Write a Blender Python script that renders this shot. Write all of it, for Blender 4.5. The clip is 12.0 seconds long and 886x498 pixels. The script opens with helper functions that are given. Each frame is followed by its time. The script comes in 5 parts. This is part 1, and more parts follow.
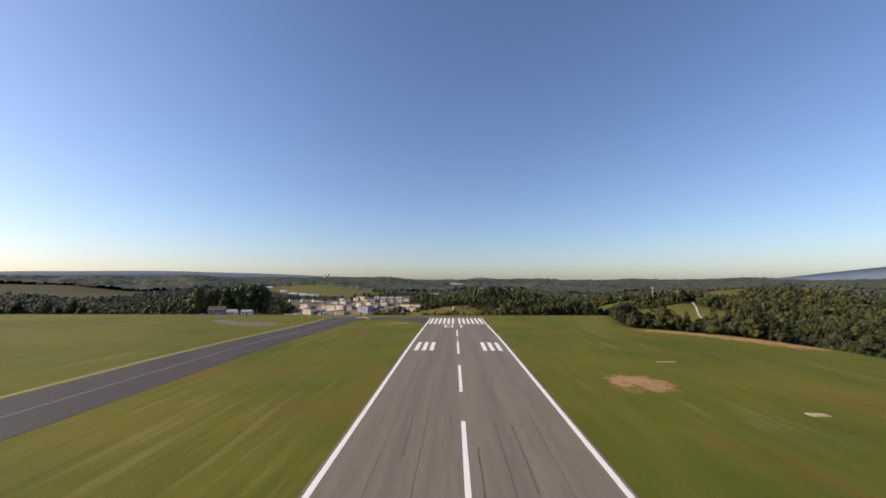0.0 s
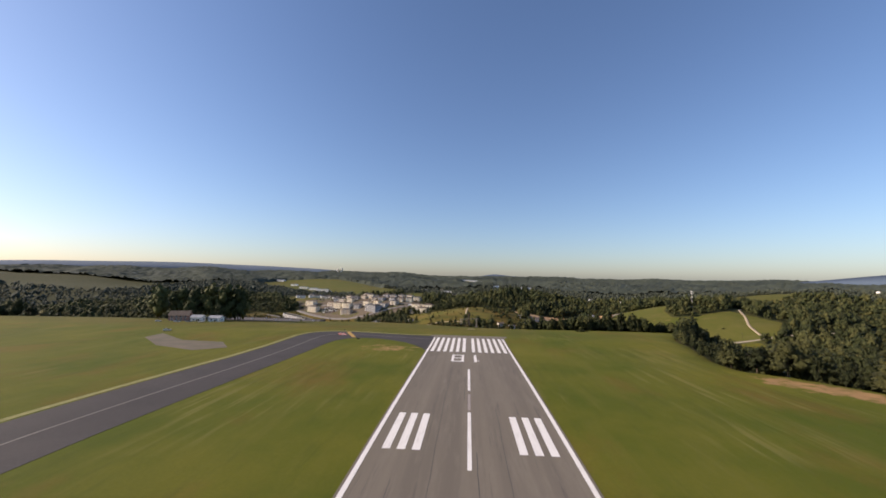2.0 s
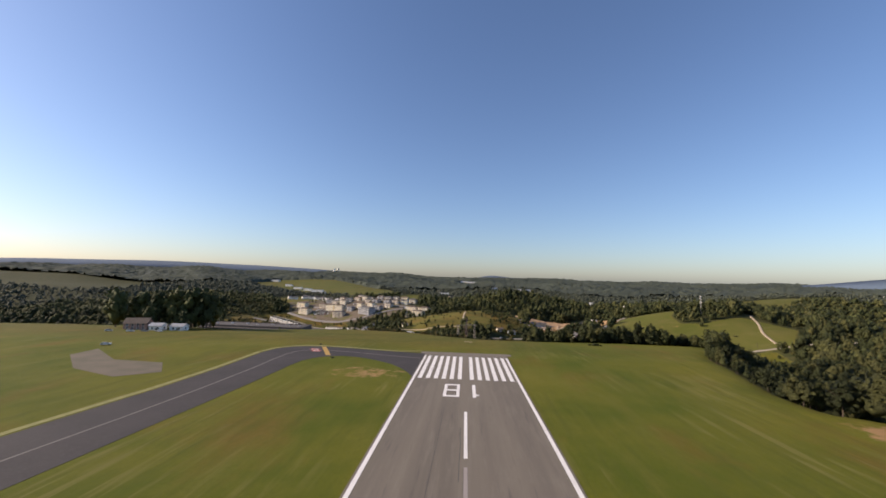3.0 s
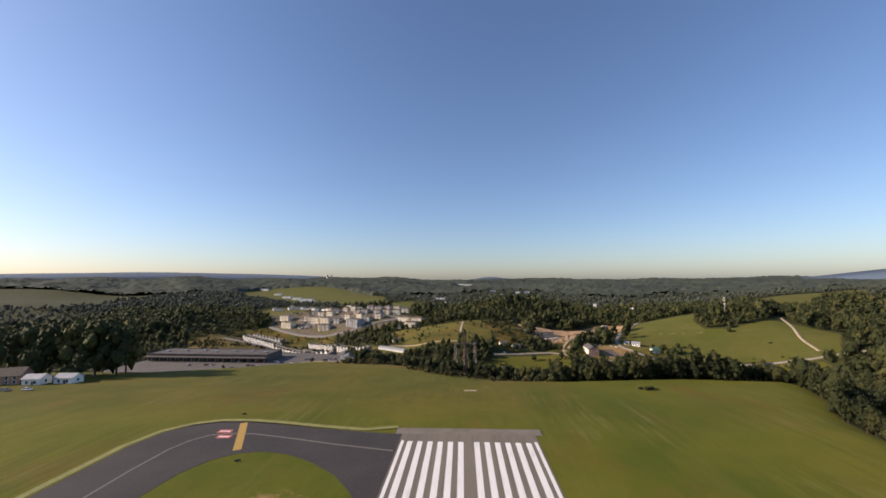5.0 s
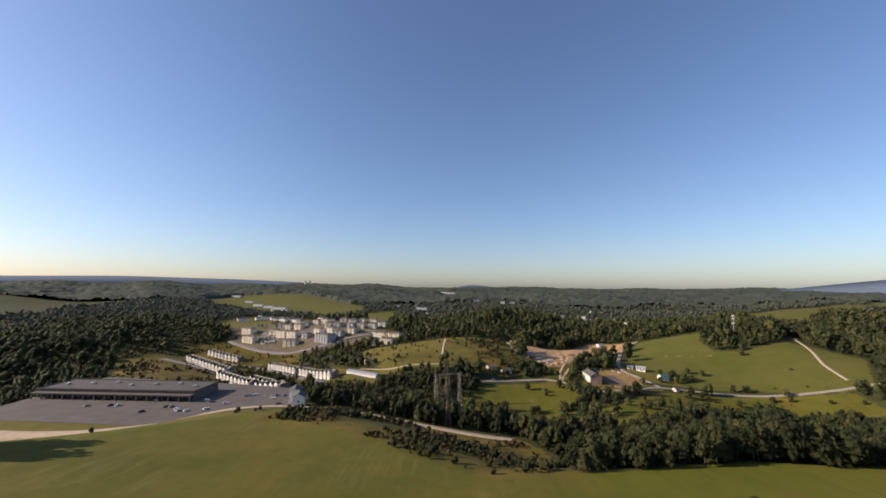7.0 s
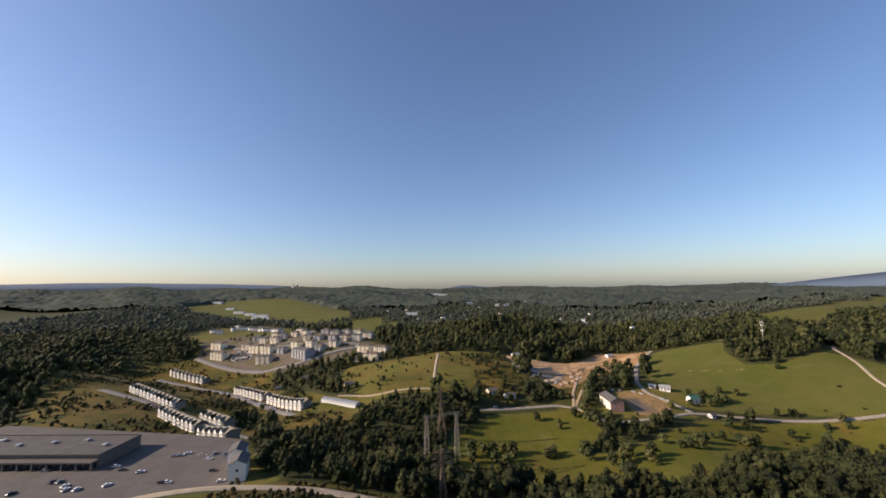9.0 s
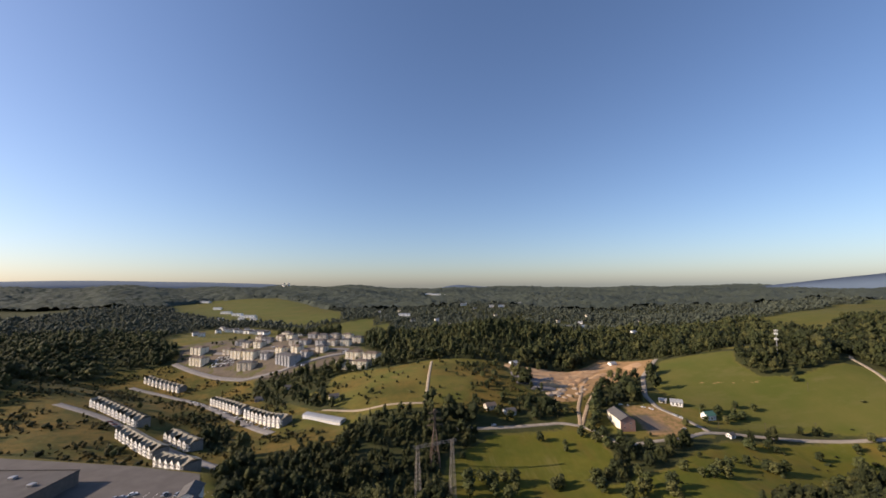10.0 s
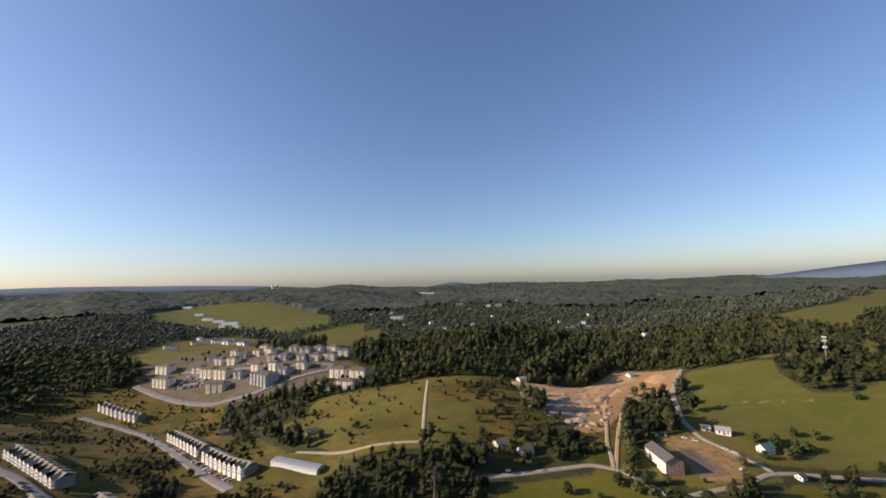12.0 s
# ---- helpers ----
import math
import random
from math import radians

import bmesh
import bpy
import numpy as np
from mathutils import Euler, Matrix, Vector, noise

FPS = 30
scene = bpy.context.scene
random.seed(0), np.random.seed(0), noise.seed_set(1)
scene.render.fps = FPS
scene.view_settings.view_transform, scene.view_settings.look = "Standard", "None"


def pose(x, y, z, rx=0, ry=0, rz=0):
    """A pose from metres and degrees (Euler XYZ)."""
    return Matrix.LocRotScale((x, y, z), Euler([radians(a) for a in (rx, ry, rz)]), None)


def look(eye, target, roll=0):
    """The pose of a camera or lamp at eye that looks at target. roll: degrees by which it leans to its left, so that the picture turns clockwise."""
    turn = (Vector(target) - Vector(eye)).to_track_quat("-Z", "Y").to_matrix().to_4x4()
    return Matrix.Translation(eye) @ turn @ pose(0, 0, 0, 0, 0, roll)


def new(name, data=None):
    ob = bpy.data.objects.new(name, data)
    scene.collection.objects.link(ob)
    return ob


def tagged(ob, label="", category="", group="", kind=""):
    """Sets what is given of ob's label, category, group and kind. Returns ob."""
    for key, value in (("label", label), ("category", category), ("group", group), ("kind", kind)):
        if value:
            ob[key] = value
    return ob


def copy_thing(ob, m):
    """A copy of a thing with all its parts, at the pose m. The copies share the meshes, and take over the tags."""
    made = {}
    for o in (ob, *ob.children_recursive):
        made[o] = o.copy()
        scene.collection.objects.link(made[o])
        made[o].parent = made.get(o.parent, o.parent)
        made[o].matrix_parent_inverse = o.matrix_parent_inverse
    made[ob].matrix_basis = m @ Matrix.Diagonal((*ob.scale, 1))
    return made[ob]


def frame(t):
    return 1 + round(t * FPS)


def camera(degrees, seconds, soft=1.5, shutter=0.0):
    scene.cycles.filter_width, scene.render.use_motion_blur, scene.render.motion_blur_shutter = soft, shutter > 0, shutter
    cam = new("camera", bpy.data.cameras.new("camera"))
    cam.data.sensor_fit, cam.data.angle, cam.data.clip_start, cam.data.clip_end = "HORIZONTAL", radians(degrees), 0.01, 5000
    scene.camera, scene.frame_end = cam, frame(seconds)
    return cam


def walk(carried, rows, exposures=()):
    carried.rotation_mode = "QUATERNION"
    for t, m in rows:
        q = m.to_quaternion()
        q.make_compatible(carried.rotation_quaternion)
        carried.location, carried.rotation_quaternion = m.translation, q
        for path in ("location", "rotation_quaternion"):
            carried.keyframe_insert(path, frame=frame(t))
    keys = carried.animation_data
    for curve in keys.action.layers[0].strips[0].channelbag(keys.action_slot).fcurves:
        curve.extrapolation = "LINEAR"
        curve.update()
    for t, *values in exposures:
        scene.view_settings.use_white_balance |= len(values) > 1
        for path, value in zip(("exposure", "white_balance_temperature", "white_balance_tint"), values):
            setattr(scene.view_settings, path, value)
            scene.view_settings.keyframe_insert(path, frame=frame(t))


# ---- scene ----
cam = camera(99.0, 12.0, soft=1.7)
PATH = [
    (0, (-1.841, -42.931, 27.907), (-1.897, -40.939, 28.083), -0.0),
    (0.5, (-1.611, -23.542, 30.879), (-1.701, -21.551, 31.05), 1.0),
    (1, (-1.377, -4.148, 32.928), (-1.511, -2.159, 33.095), 0.4),
    (1.5, (-0.987, 15.262, 34.524), (-1.125, 17.252, 34.666), 1.0),
    (2, (-0.778, 34.692, 35.794), (-0.913, 36.682, 35.946), 1.1),
    (2.5, (-0.621, 54.152, 36.849), (-0.762, 56.14, 37.014), 0.6),
    (3, (-0.731, 73.646, 38.872), (-0.856, 75.636, 39.028), 1.5),
    (4.8, (-1.485, 143.906, 48.53), (-1.588, 145.896, 48.7), -0.2),
    (5, (-1.587, 151.699, 49.325), (-1.687, 153.689, 49.491), -0.3),
    (5.5, (-2.019, 171.145, 50.981), (-2.094, 173.135, 51.168), -0.1),
    (6, (-2.429, 190.569, 53.746), (-2.468, 192.559, 53.941), 1.3),
    (6.5, (-2.47, 209.952, 56.268), (-2.485, 211.941, 56.478), 0.7),
    (7, (-2.164, 229.268, 58.593), (-2.176, 231.258, 58.795), 0.4),
    (8.8, (-1.641, 298.503, 70.158), (-1.617, 300.494, 70.351), -1.1),
    (9, (-1.596, 306.136, 71.514), (-1.56, 308.125, 71.714), -0.7),
    (9.5, (-1.46, 325.059, 75.008), (-1.404, 327.049, 75.198), -0.1),
    (10, (-1.638, 343.817, 78.228), (-1.57, 345.807, 78.422), -0.4),
    (10.5, (-2.073, 362.426, 81.417), (-1.998, 364.416, 81.603), -1.0),
    (11, (-2.559, 380.918, 84.82), (-2.475, 382.908, 85.0), -1.5),
    (11.5, (-2.838, 399.34, 88.353), (-2.745, 401.33, 88.528), -1.7),
    (12, (-2.933, 417.731, 91.824), (-2.824, 419.721, 91.999), -1.7),
]
walk(cam, [(t, look(eye, target, roll)) for t, eye, target, roll in PATH], [(0.0, 0.50, 6520, 20), (12.0, 0.45, 6520, 20)])

# ---- daylight: a clear late afternoon, the sun low on the left ----
SUN_AZIMUTH, SUN_HEIGHT = 266.0, 24.0  # degrees clockwise from +y, degrees above the horizon
world = bpy.data.worlds.new("clear_sky")
scene.world = world
world.use_nodes = True
wn = world.node_tree
sky = wn.nodes.new("ShaderNodeTexSky")
sky.sky_type, sky.sun_disc = "NISHITA", False
sky.sun_elevation, sky.sun_rotation = radians(SUN_HEIGHT), radians(SUN_AZIMUTH)
sky.air_density, sky.dust_density, sky.ozone_density, sky.altitude = 1.05, 0.9, 4.2, 0
wn.links.new(sky.outputs[0], wn.nodes["Background"].inputs[0])
wn.nodes["Background"].inputs[1].default_value = 0.108
sun_data = bpy.data.lights.new("sun", "SUN")
sun_data.energy, sun_data.angle, sun_data.color = 5.0, radians(0.53), (1.0, 0.86, 0.66)
sun = new("sun", sun_data)
a, h = radians(SUN_AZIMUTH), radians(SUN_HEIGHT)
sun.matrix_world = look((0, 0, 300), (-math.sin(a) * math.cos(h), -math.cos(a) * math.cos(h), 300 - math.sin(h)))


# ---- helpers for meshes and materials ----
def mesh_of(name, verts, faces, mats=(), index=None, smooth=False):
    """A mesh from arrays of places and of triangles or quads."""
    verts, faces = np.asarray(verts, np.float32), np.asarray(faces, np.int32)
    me = bpy.data.meshes.new(name)
    n, k = faces.shape
    me.vertices.add(len(verts))
    me.vertices.foreach_set("co", verts.ravel())
    me.loops.add(n * k)
    me.loops.foreach_set("vertex_index", faces.ravel())
    me.polygons.add(n)
    me.polygons.foreach_set("loop_start", np.arange(0, n * k, k, dtype=np.int32))
    for m in mats:
        me.materials.append(m)
    if index is not None:
        me.polygons.foreach_set("material_index", np.asarray(index, np.int32))
    me.polygons.foreach_set("use_smooth", np.full(n, smooth))
    me.update(calc_edges=True)
    me.validate()
    return me


def part(name, bm, material, parent=None, label="", smooth=False):
    """Links a bmesh, or a finished mesh, as one object under a thing."""
    if isinstance(bm, bmesh.types.BMesh):
        me = bpy.data.meshes.new(name)
        bm.normal_update()
        bm.to_mesh(me)
        bm.free()
        me.materials.append(material)
        for p in me.polygons:
            p.use_smooth = smooth
    else:
        me = bm
    ob = new(name, me)
    ob.parent = parent
    return tagged(ob, label)


def box(bm, x0, y0, z0, x1, y1, z1, bevel=0.0):
    r = bmesh.ops.create_cube(bm, size=1.0)
    for v in r["verts"]:
        v.co = Vector(((x0 + x1) / 2 + v.co.x * (x1 - x0), (y0 + y1) / 2 + v.co.y * (y1 - y0), (z0 + z1) / 2 + v.co.z * (z1 - z0)))
    if bevel:
        edges = list({e for v in r["verts"] for e in v.link_edges})
        bmesh.ops.bevel(bm, geom=edges, offset=bevel, segments=1, affect="EDGES")
    return bm


def boxed(*sizes, bevel=0.0):
    return box(bmesh.new(), *sizes, bevel=bevel)


def prism(bm, outline, z0, z1):
    """A flat polygon with a thickness."""
    low = [bm.verts.new((x, y, z0)) for x, y in outline]
    top = [bm.verts.new((x, y, z1)) for x, y in outline]
    n = len(outline)
    bm.faces.new(top)
    bm.faces.new(low[::-1])
    for i in range(n):
        bm.faces.new((low[i], low[(i + 1) % n], top[(i + 1) % n], top[i]))
    bmesh.ops.recalc_face_normals(bm, faces=bm.faces)
    return bm


def rod(bm, a, b, r0, r1=None, sides=6):
    """A tapered rod from a to b."""
    a, b = Vector(a), Vector(b)
    m = Matrix.Translation((a + b) / 2) @ (b - a).to_track_quat("Z", "Y").to_matrix().to_4x4()
    bmesh.ops.create_cone(bm, cap_ends=True, segments=sides, radius1=r0, radius2=r0 if r1 is None else r1, depth=(b - a).length, matrix=m)
    return bm


class Nodes:
    """A short way to write node materials."""

    def __init__(self, name, rough=0.9, metal=0.0, specular=0.3):
        self.mat = bpy.data.materials.new(name)
        self.mat.use_nodes = True
        self.tree = self.mat.node_tree
        self.out = self.tree.nodes["Principled BSDF"]
        self.out.inputs["Roughness"].default_value = rough
        self.out.inputs["Metallic"].default_value = metal
        self.out.inputs["Specular IOR Level"].default_value = specular

    def node(self, kind, **values):
        n = self.tree.nodes.new(kind)
        for k, v in values.items():
            n.inputs[k].default_value = v
        return n

    def put(self, a, socket, to="Base Color"):
        self.tree.links.new(a, socket if not isinstance(socket, str) else self.out.inputs[socket])

    def coords(self, scale=(1, 1, 1), turn=0.0):
        c, m = self.node("ShaderNodeTexCoord"), self.node("ShaderNodeMapping", Scale=scale, Rotation=(0, 0, turn))
        self.put(c.outputs["Object"], m.inputs["Vector"])
        return m.outputs[0]

    def noise(self, scale, detail=4.0, rough=0.55, at=None, low=0.35, high=0.65):
        n = self.node("ShaderNodeTexNoise", Scale=scale, Detail=detail, Roughness=rough)
        self.put(at if at is not None else self.coords(), n.inputs["Vector"])
        r = self.node("ShaderNodeMapRange", **{"From Min": low, "From Max": high})
        self.put(n.outputs[0], r.inputs["Value"])
        return r.outputs[0]

    def mix(self, fac, a, b):
        m = self.tree.nodes.new("ShaderNodeMix")
        m.data_type = "RGBA"
        for value, socket in ((fac, m.inputs[0]), (a, m.inputs[6]), (b, m.inputs[7])):
            if isinstance(value, bpy.types.NodeSocket):
                self.put(value, socket)
            else:
                socket.default_value = value if not isinstance(value, tuple) else (*value, 1)
        return m.outputs[2]

    def times(self, a, b):
        m = self.tree.nodes.new("ShaderNodeMath")
        m.operation = "MULTIPLY"
        for value, socket in ((a, m.inputs[0]), (b, m.inputs[1])):
            if isinstance(value, bpy.types.NodeSocket):
                self.put(value, socket)
            else:
                socket.default_value = value
        return m.outputs[0]

    def bump(self, height, strength=0.4, distance=0.1):
        b = self.node("ShaderNodeBump", Strength=strength, Distance=distance)
        self.put(height, b.inputs["Height"])
        self.put(b.outputs[0], "Normal")

    def done(self, color=None):
        if color is not None:
            if isinstance(color, tuple):
                self.out.inputs["Base Color"].default_value = (*color, 1)
            else:
                self.put(color, "Base Color")
        return self.mat


def plain(name, a, b, scale=2.0, rough=0.8, metal=0.0, bump=0.2):
    """A surface with two tones, fine grain and slight relief, different on each object."""
    n = Nodes(name, rough, metal)
    info = n.node("ShaderNodeObjectInfo")
    tone = n.mix(n.noise(scale, 5), a, b)
    tone = n.mix(n.times(info.outputs["Random"], 0.35), tone, b)
    n.bump(n.noise(scale * 9, 3), bump, 0.03)
    return n.done(tone)


def leaf_material(name, dark, light, warm, relief=1.0):
    """Foliage: each tree has its own tone, its clumps differ, and there is grain inside each."""
    n = Nodes(name, 0.8, 0, 0.2)
    own = n.tree.nodes.new("ShaderNodeAttribute")
    own.attribute_name = "tone"
    geo = n.node("ShaderNodeNewGeometry")
    info = n.node("ShaderNodeObjectInfo")
    spread = n.node("ShaderNodeMath")
    spread.operation = "FRACT"
    both = n.node("ShaderNodeMath")
    both.operation = "ADD"
    n.put(own.outputs["Fac"], both.inputs[0])
    n.put(info.outputs["Random"], both.inputs[1])
    n.put(both.outputs[0], spread.inputs[0])
    turn = n.node("ShaderNodeMapRange", **{"From Min": 0.52, "From Max": 1.0})
    n.put(spread.outputs[0], turn.inputs["Value"])
    tone = n.mix(spread.outputs[0], dark, light)
    tone = n.mix(n.times(turn.outputs[0], 0.75), tone, warm)
    tone = n.mix(n.times(geo.outputs["Random Per Island"], 0.55), tone, dark)
    tone = n.mix(n.times(n.noise(2.4, 4, low=0.4, high=0.7), 0.6), tone, dark)
    n.bump(n.noise(2.8, 4, 0.7), relief, 0.6)
    return n.done(tone)


# ---- materials ----
LEAF = leaf_material("leaves", (0.030, 0.037, 0.013), (0.114, 0.132, 0.040), (0.150, 0.132, 0.042))
# Paler and bluer than the near leaves: distant haze put into the colour.
LEAF_HAZED = leaf_material("hazed_far_leaves", (0.046, 0.055, 0.041), (0.082, 0.096, 0.062), (0.104, 0.108, 0.066), 0.3)
SCRUB = leaf_material("scrub_leaves", (0.024, 0.030, 0.010), (0.095, 0.092, 0.024), (0.180, 0.120, 0.034))
BARK = plain("bark", (0.10, 0.075, 0.05), (0.055, 0.042, 0.03), 3.0, 0.95, bump=0.6)
WHITE_PAINT = plain("white_siding", (0.86, 0.83, 0.77), (0.78, 0.75, 0.69), 0.6, 0.6)
CREAM_PAINT = plain("cream_siding", (0.80, 0.72, 0.55), (0.72, 0.64, 0.49), 0.6, 0.7)
TAN_PAINT = plain("tan_siding", (0.62, 0.54, 0.42), (0.54, 0.47, 0.37), 0.6, 0.7)
# Dark siding, with the shade of townhouse sides and recesses put into it.
SHADE_TAUPE = plain("shade_taupe_siding", (0.25, 0.225, 0.19), (0.19, 0.17, 0.145), 0.6, 0.75)
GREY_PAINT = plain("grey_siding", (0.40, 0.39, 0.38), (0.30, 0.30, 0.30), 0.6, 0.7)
PINK_BRICK = plain("pink_brick", (0.46, 0.27, 0.20), (0.36, 0.20, 0.15), 1.6, 0.9, bump=0.5)
ROOF_GREY = plain("grey_shingle", (0.125, 0.115, 0.11), (0.08, 0.075, 0.07), 0.8, 0.9)
ROOF_TAUPE = plain("taupe_shingle", (0.30, 0.27, 0.205), (0.225, 0.20, 0.15), 0.8, 0.9)
ROOF_BROWN = plain("brown_shingle", (0.17, 0.13, 0.10), (0.11, 0.085, 0.065), 0.8, 0.9)
ROOF_GREEN = plain("green_metal_roof", (0.10, 0.22, 0.15), (0.07, 0.16, 0.11), 0.5, 0.5, 0.2)
ROOF_WHITE = plain("pale_metal_roof", (0.44, 0.44, 0.43), (0.34, 0.34, 0.33), 0.4, 0.45, 0.3)
GLASS = plain("dark_window_glass", (0.03, 0.035, 0.045), (0.05, 0.055, 0.06), 0.5, 0.12)
STEEL = plain("galvanised_steel", (0.42, 0.42, 0.42), (0.30, 0.29, 0.28), 1.0, 0.45, 0.6)
PALE_STEEL = plain("dusty_galvanised_steel", (0.33, 0.29, 0.235), (0.25, 0.22, 0.18), 1.0, 0.6, 0.3)
RUST_STEEL = plain("weathered_steel", (0.24, 0.17, 0.12), (0.17, 0.12, 0.09), 1.0, 0.7, 0.3)
CONCRETE = plain("pale_concrete", (0.46, 0.43, 0.38), (0.36, 0.33, 0.29), 0.5, 0.9)
ROAD_DIRT = plain("pale_gravel", (0.42, 0.34, 0.24), (0.32, 0.25, 0.16), 0.3, 0.95, bump=0.5)
HAUL_DIRT = plain("haul_road_clay", (0.40, 0.30, 0.19), (0.30, 0.21, 0.125), 0.3, 0.95, bump=0.6)
ROAD_LANE = plain("sun_bleached_lane", (0.33, 0.285, 0.225), (0.25, 0.215, 0.17), 0.25, 0.95, bump=0.3)
ROAD_ASPHALT = plain("worn_road_asphalt", (0.24, 0.22, 0.20), (0.18, 0.165, 0.15), 0.2, 0.9)
SPOIL = plain("orange_clay", (0.50, 0.33, 0.175), (0.38, 0.215, 0.10), 0.15, 0.95, bump=0.5)


def paint_material(name, color, worn):
    n = Nodes(name, 0.7)
    streak = n.noise(1.1, 6, 0.7, n.coords((1.0, 0.12, 1)), 0.5, 0.78)
    n.bump(n.noise(12, 3), 0.2, 0.01)
    return n.done(n.mix(n.times(streak, 0.55), color, worn))


PAINT = paint_material("runway_paint", (0.74, 0.71, 0.66), (0.42, 0.38, 0.34))
FADED_PAINT = paint_material("faded_paint", (0.30, 0.26, 0.23), (0.20, 0.17, 0.15))
YELLOW = paint_material("taxiway_paint", (0.15, 0.135, 0.11), (0.09, 0.082, 0.075))
HOLD_YELLOW = paint_material("hold_line_paint", (0.42, 0.26, 0.06), (0.22, 0.14, 0.06))
HOLD_RED = paint_material("sign_red_paint", (0.50, 0.13, 0.10), (0.34, 0.10, 0.08))


def runway_asphalt():
    n = Nodes("runway_asphalt", 0.88)
    lanes = n.noise(0.22, 3, 0.5, n.coords((1, 0.015, 1)), 0.40, 0.62)
    base = n.mix(lanes, (0.176, 0.150, 0.112), (0.140, 0.119, 0.090))
    base = n.mix(n.times(n.noise(0.5, 6, 0.7, n.coords((1, 0.1, 1)), 0.5, 0.75), 0.6), base, (0.22, 0.192, 0.148))
    tyre = n.noise(0.9, 4, 0.6, n.coords((1, 0.05, 1)), 0.60, 0.72)
    base = n.mix(n.times(tyre, 0.5), base, (0.072, 0.063, 0.056))
    base = n.mix(n.times(n.noise(9, 2), 0.25), base, (0.12, 0.10, 0.09))
    n.bump(n.noise(14, 3), 0.3, 0.02)
    return n.done(base)


def taxi_asphalt():
    n = Nodes("taxiway_asphalt", 0.85)
    base = n.mix(n.noise(0.06, 5), (0.036, 0.031, 0.029), (0.048, 0.041, 0.038))
    base = n.mix(n.times(n.noise(1.2, 5, 0.7, low=0.52, high=0.75), 0.5), base, (0.085, 0.077, 0.074))
    n.bump(n.noise(14, 3), 0.3, 0.02)
    return n.done(base)


RUNWAY, TAXIWAY = runway_asphalt(), taxi_asphalt()


def ground_material():
    """Grass, meadow, bare earth and woodland floor, told apart by the mesh's cover attribute."""
    n = Nodes("grassland", 0.95, 0, 0.1)
    cover = n.tree.nodes.new("ShaderNodeAttribute")
    cover.attribute_name = "cover"
    split = n.tree.nodes.new("ShaderNodeSeparateColor")
    n.put(cover.outputs["Color"], split.inputs[0])
    mown = n.mix(n.noise(0.012, 5, 0.62, low=0.38, high=0.62), (0.074, 0.093, 0.008), (0.142, 0.130, 0.015))
    mown = n.mix(n.times(n.noise(0.026, 6, 0.62, n.coords((1, 0.55, 1), 0.4), 0.53, 0.68), 0.65), mown, (0.165, 0.092, 0.022))
    mown = n.mix(n.times(n.noise(0.10, 5, 0.7, n.coords((1, 0.16, 1), -0.22), 0.48, 0.70), 0.45), mown, (0.150, 0.135, 0.026))
    mown = n.mix(n.times(n.noise(0.24, 4, 0.7, n.coords((1, 0.10, 1), 0.62), 0.55, 0.75), 0.45), mown, (0.050, 0.066, 0.011))
    mown = n.mix(n.times(n.noise(1.3, 5, 0.7), 0.30), mown, (0.056, 0.070, 0.012))
    swath = n.times(n.noise(0.42, 3, 0.6, n.coords((1, 0.045, 1), 0.03), 0.47, 0.62), n.noise(0.014, 3, 0.5, low=0.46, high=0.58))
    mown = n.mix(n.times(swath, 0.30), mown, (0.052, 0.062, 0.011))
    pale = n.times(n.noise(0.36, 3, 0.6, n.coords((1, 0.06, 1), -0.05), 0.52, 0.64), n.noise(0.018, 3, 0.5, low=0.50, high=0.60))
    mown = n.mix(n.times(pale, 0.40), mown, (0.21, 0.175, 0.060))
    meadow = n.mix(n.noise(0.025, 5), (0.094, 0.095, 0.020), (0.142, 0.114, 0.027))
    meadow = n.mix(n.times(n.noise(0.14, 5, 0.7, low=0.5, high=0.7), 0.7), meadow, (0.060, 0.072, 0.018))
    meadow = n.mix(n.times(n.noise(0.07, 4, 0.6, low=0.55, high=0.7), 0.6), meadow, (0.19, 0.12, 0.040))
    dirt = n.mix(n.noise(0.09, 6, 0.65), (0.37, 0.222, 0.100), (0.29, 0.175, 0.080))
    dirt = n.mix(n.times(n.noise(0.6, 5, 0.7, low=0.5, high=0.72), 0.6), dirt, (0.16, 0.13, 0.05))
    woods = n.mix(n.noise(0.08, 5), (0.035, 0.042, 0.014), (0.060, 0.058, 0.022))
    rough = n.noise(0.22, 5, 0.7, low=0.30, high=0.70)

    def edge(channel):
        m = n.tree.nodes.new("ShaderNodeMath")
        m.operation = "ADD"
        n.put(split.outputs[channel], m.inputs[0])
        n.put(n.times(rough, 0.5), m.inputs[1])
        r = n.node("ShaderNodeMapRange", **{"From Min": 0.62, "From Max": 0.88})
        n.put(m.outputs[0], r.inputs["Value"])
        return r.outputs[0]

    plants = n.tree.nodes.new("ShaderNodeAttribute")
    plants.attribute_name = "plants"
    kinds = n.tree.nodes.new("ShaderNodeSeparateColor")
    n.put(plants.outputs["Color"], kinds.inputs[0])
    lush = n.mix(n.noise(0.02, 4), (0.080, 0.090, 0.017), (0.110, 0.102, 0.025))
    lush = n.mix(n.times(n.noise(0.5, 4, 0.6, n.coords((1, 0.05, 1), 0.9), 0.5, 0.7), 0.30), lush, (0.070, 0.088, 0.018))
    lush = n.mix(n.times(n.noise(0.05, 5, 0.7, n.coords((0.3, 1, 1), 0.15), 0.52, 0.70), 0.7), lush, (0.130, 0.112, 0.038))
    brush = n.mix(n.noise(0.022, 5, 0.65, low=0.39, high=0.60), (0.060, 0.060, 0.013), (0.152, 0.100, 0.024))
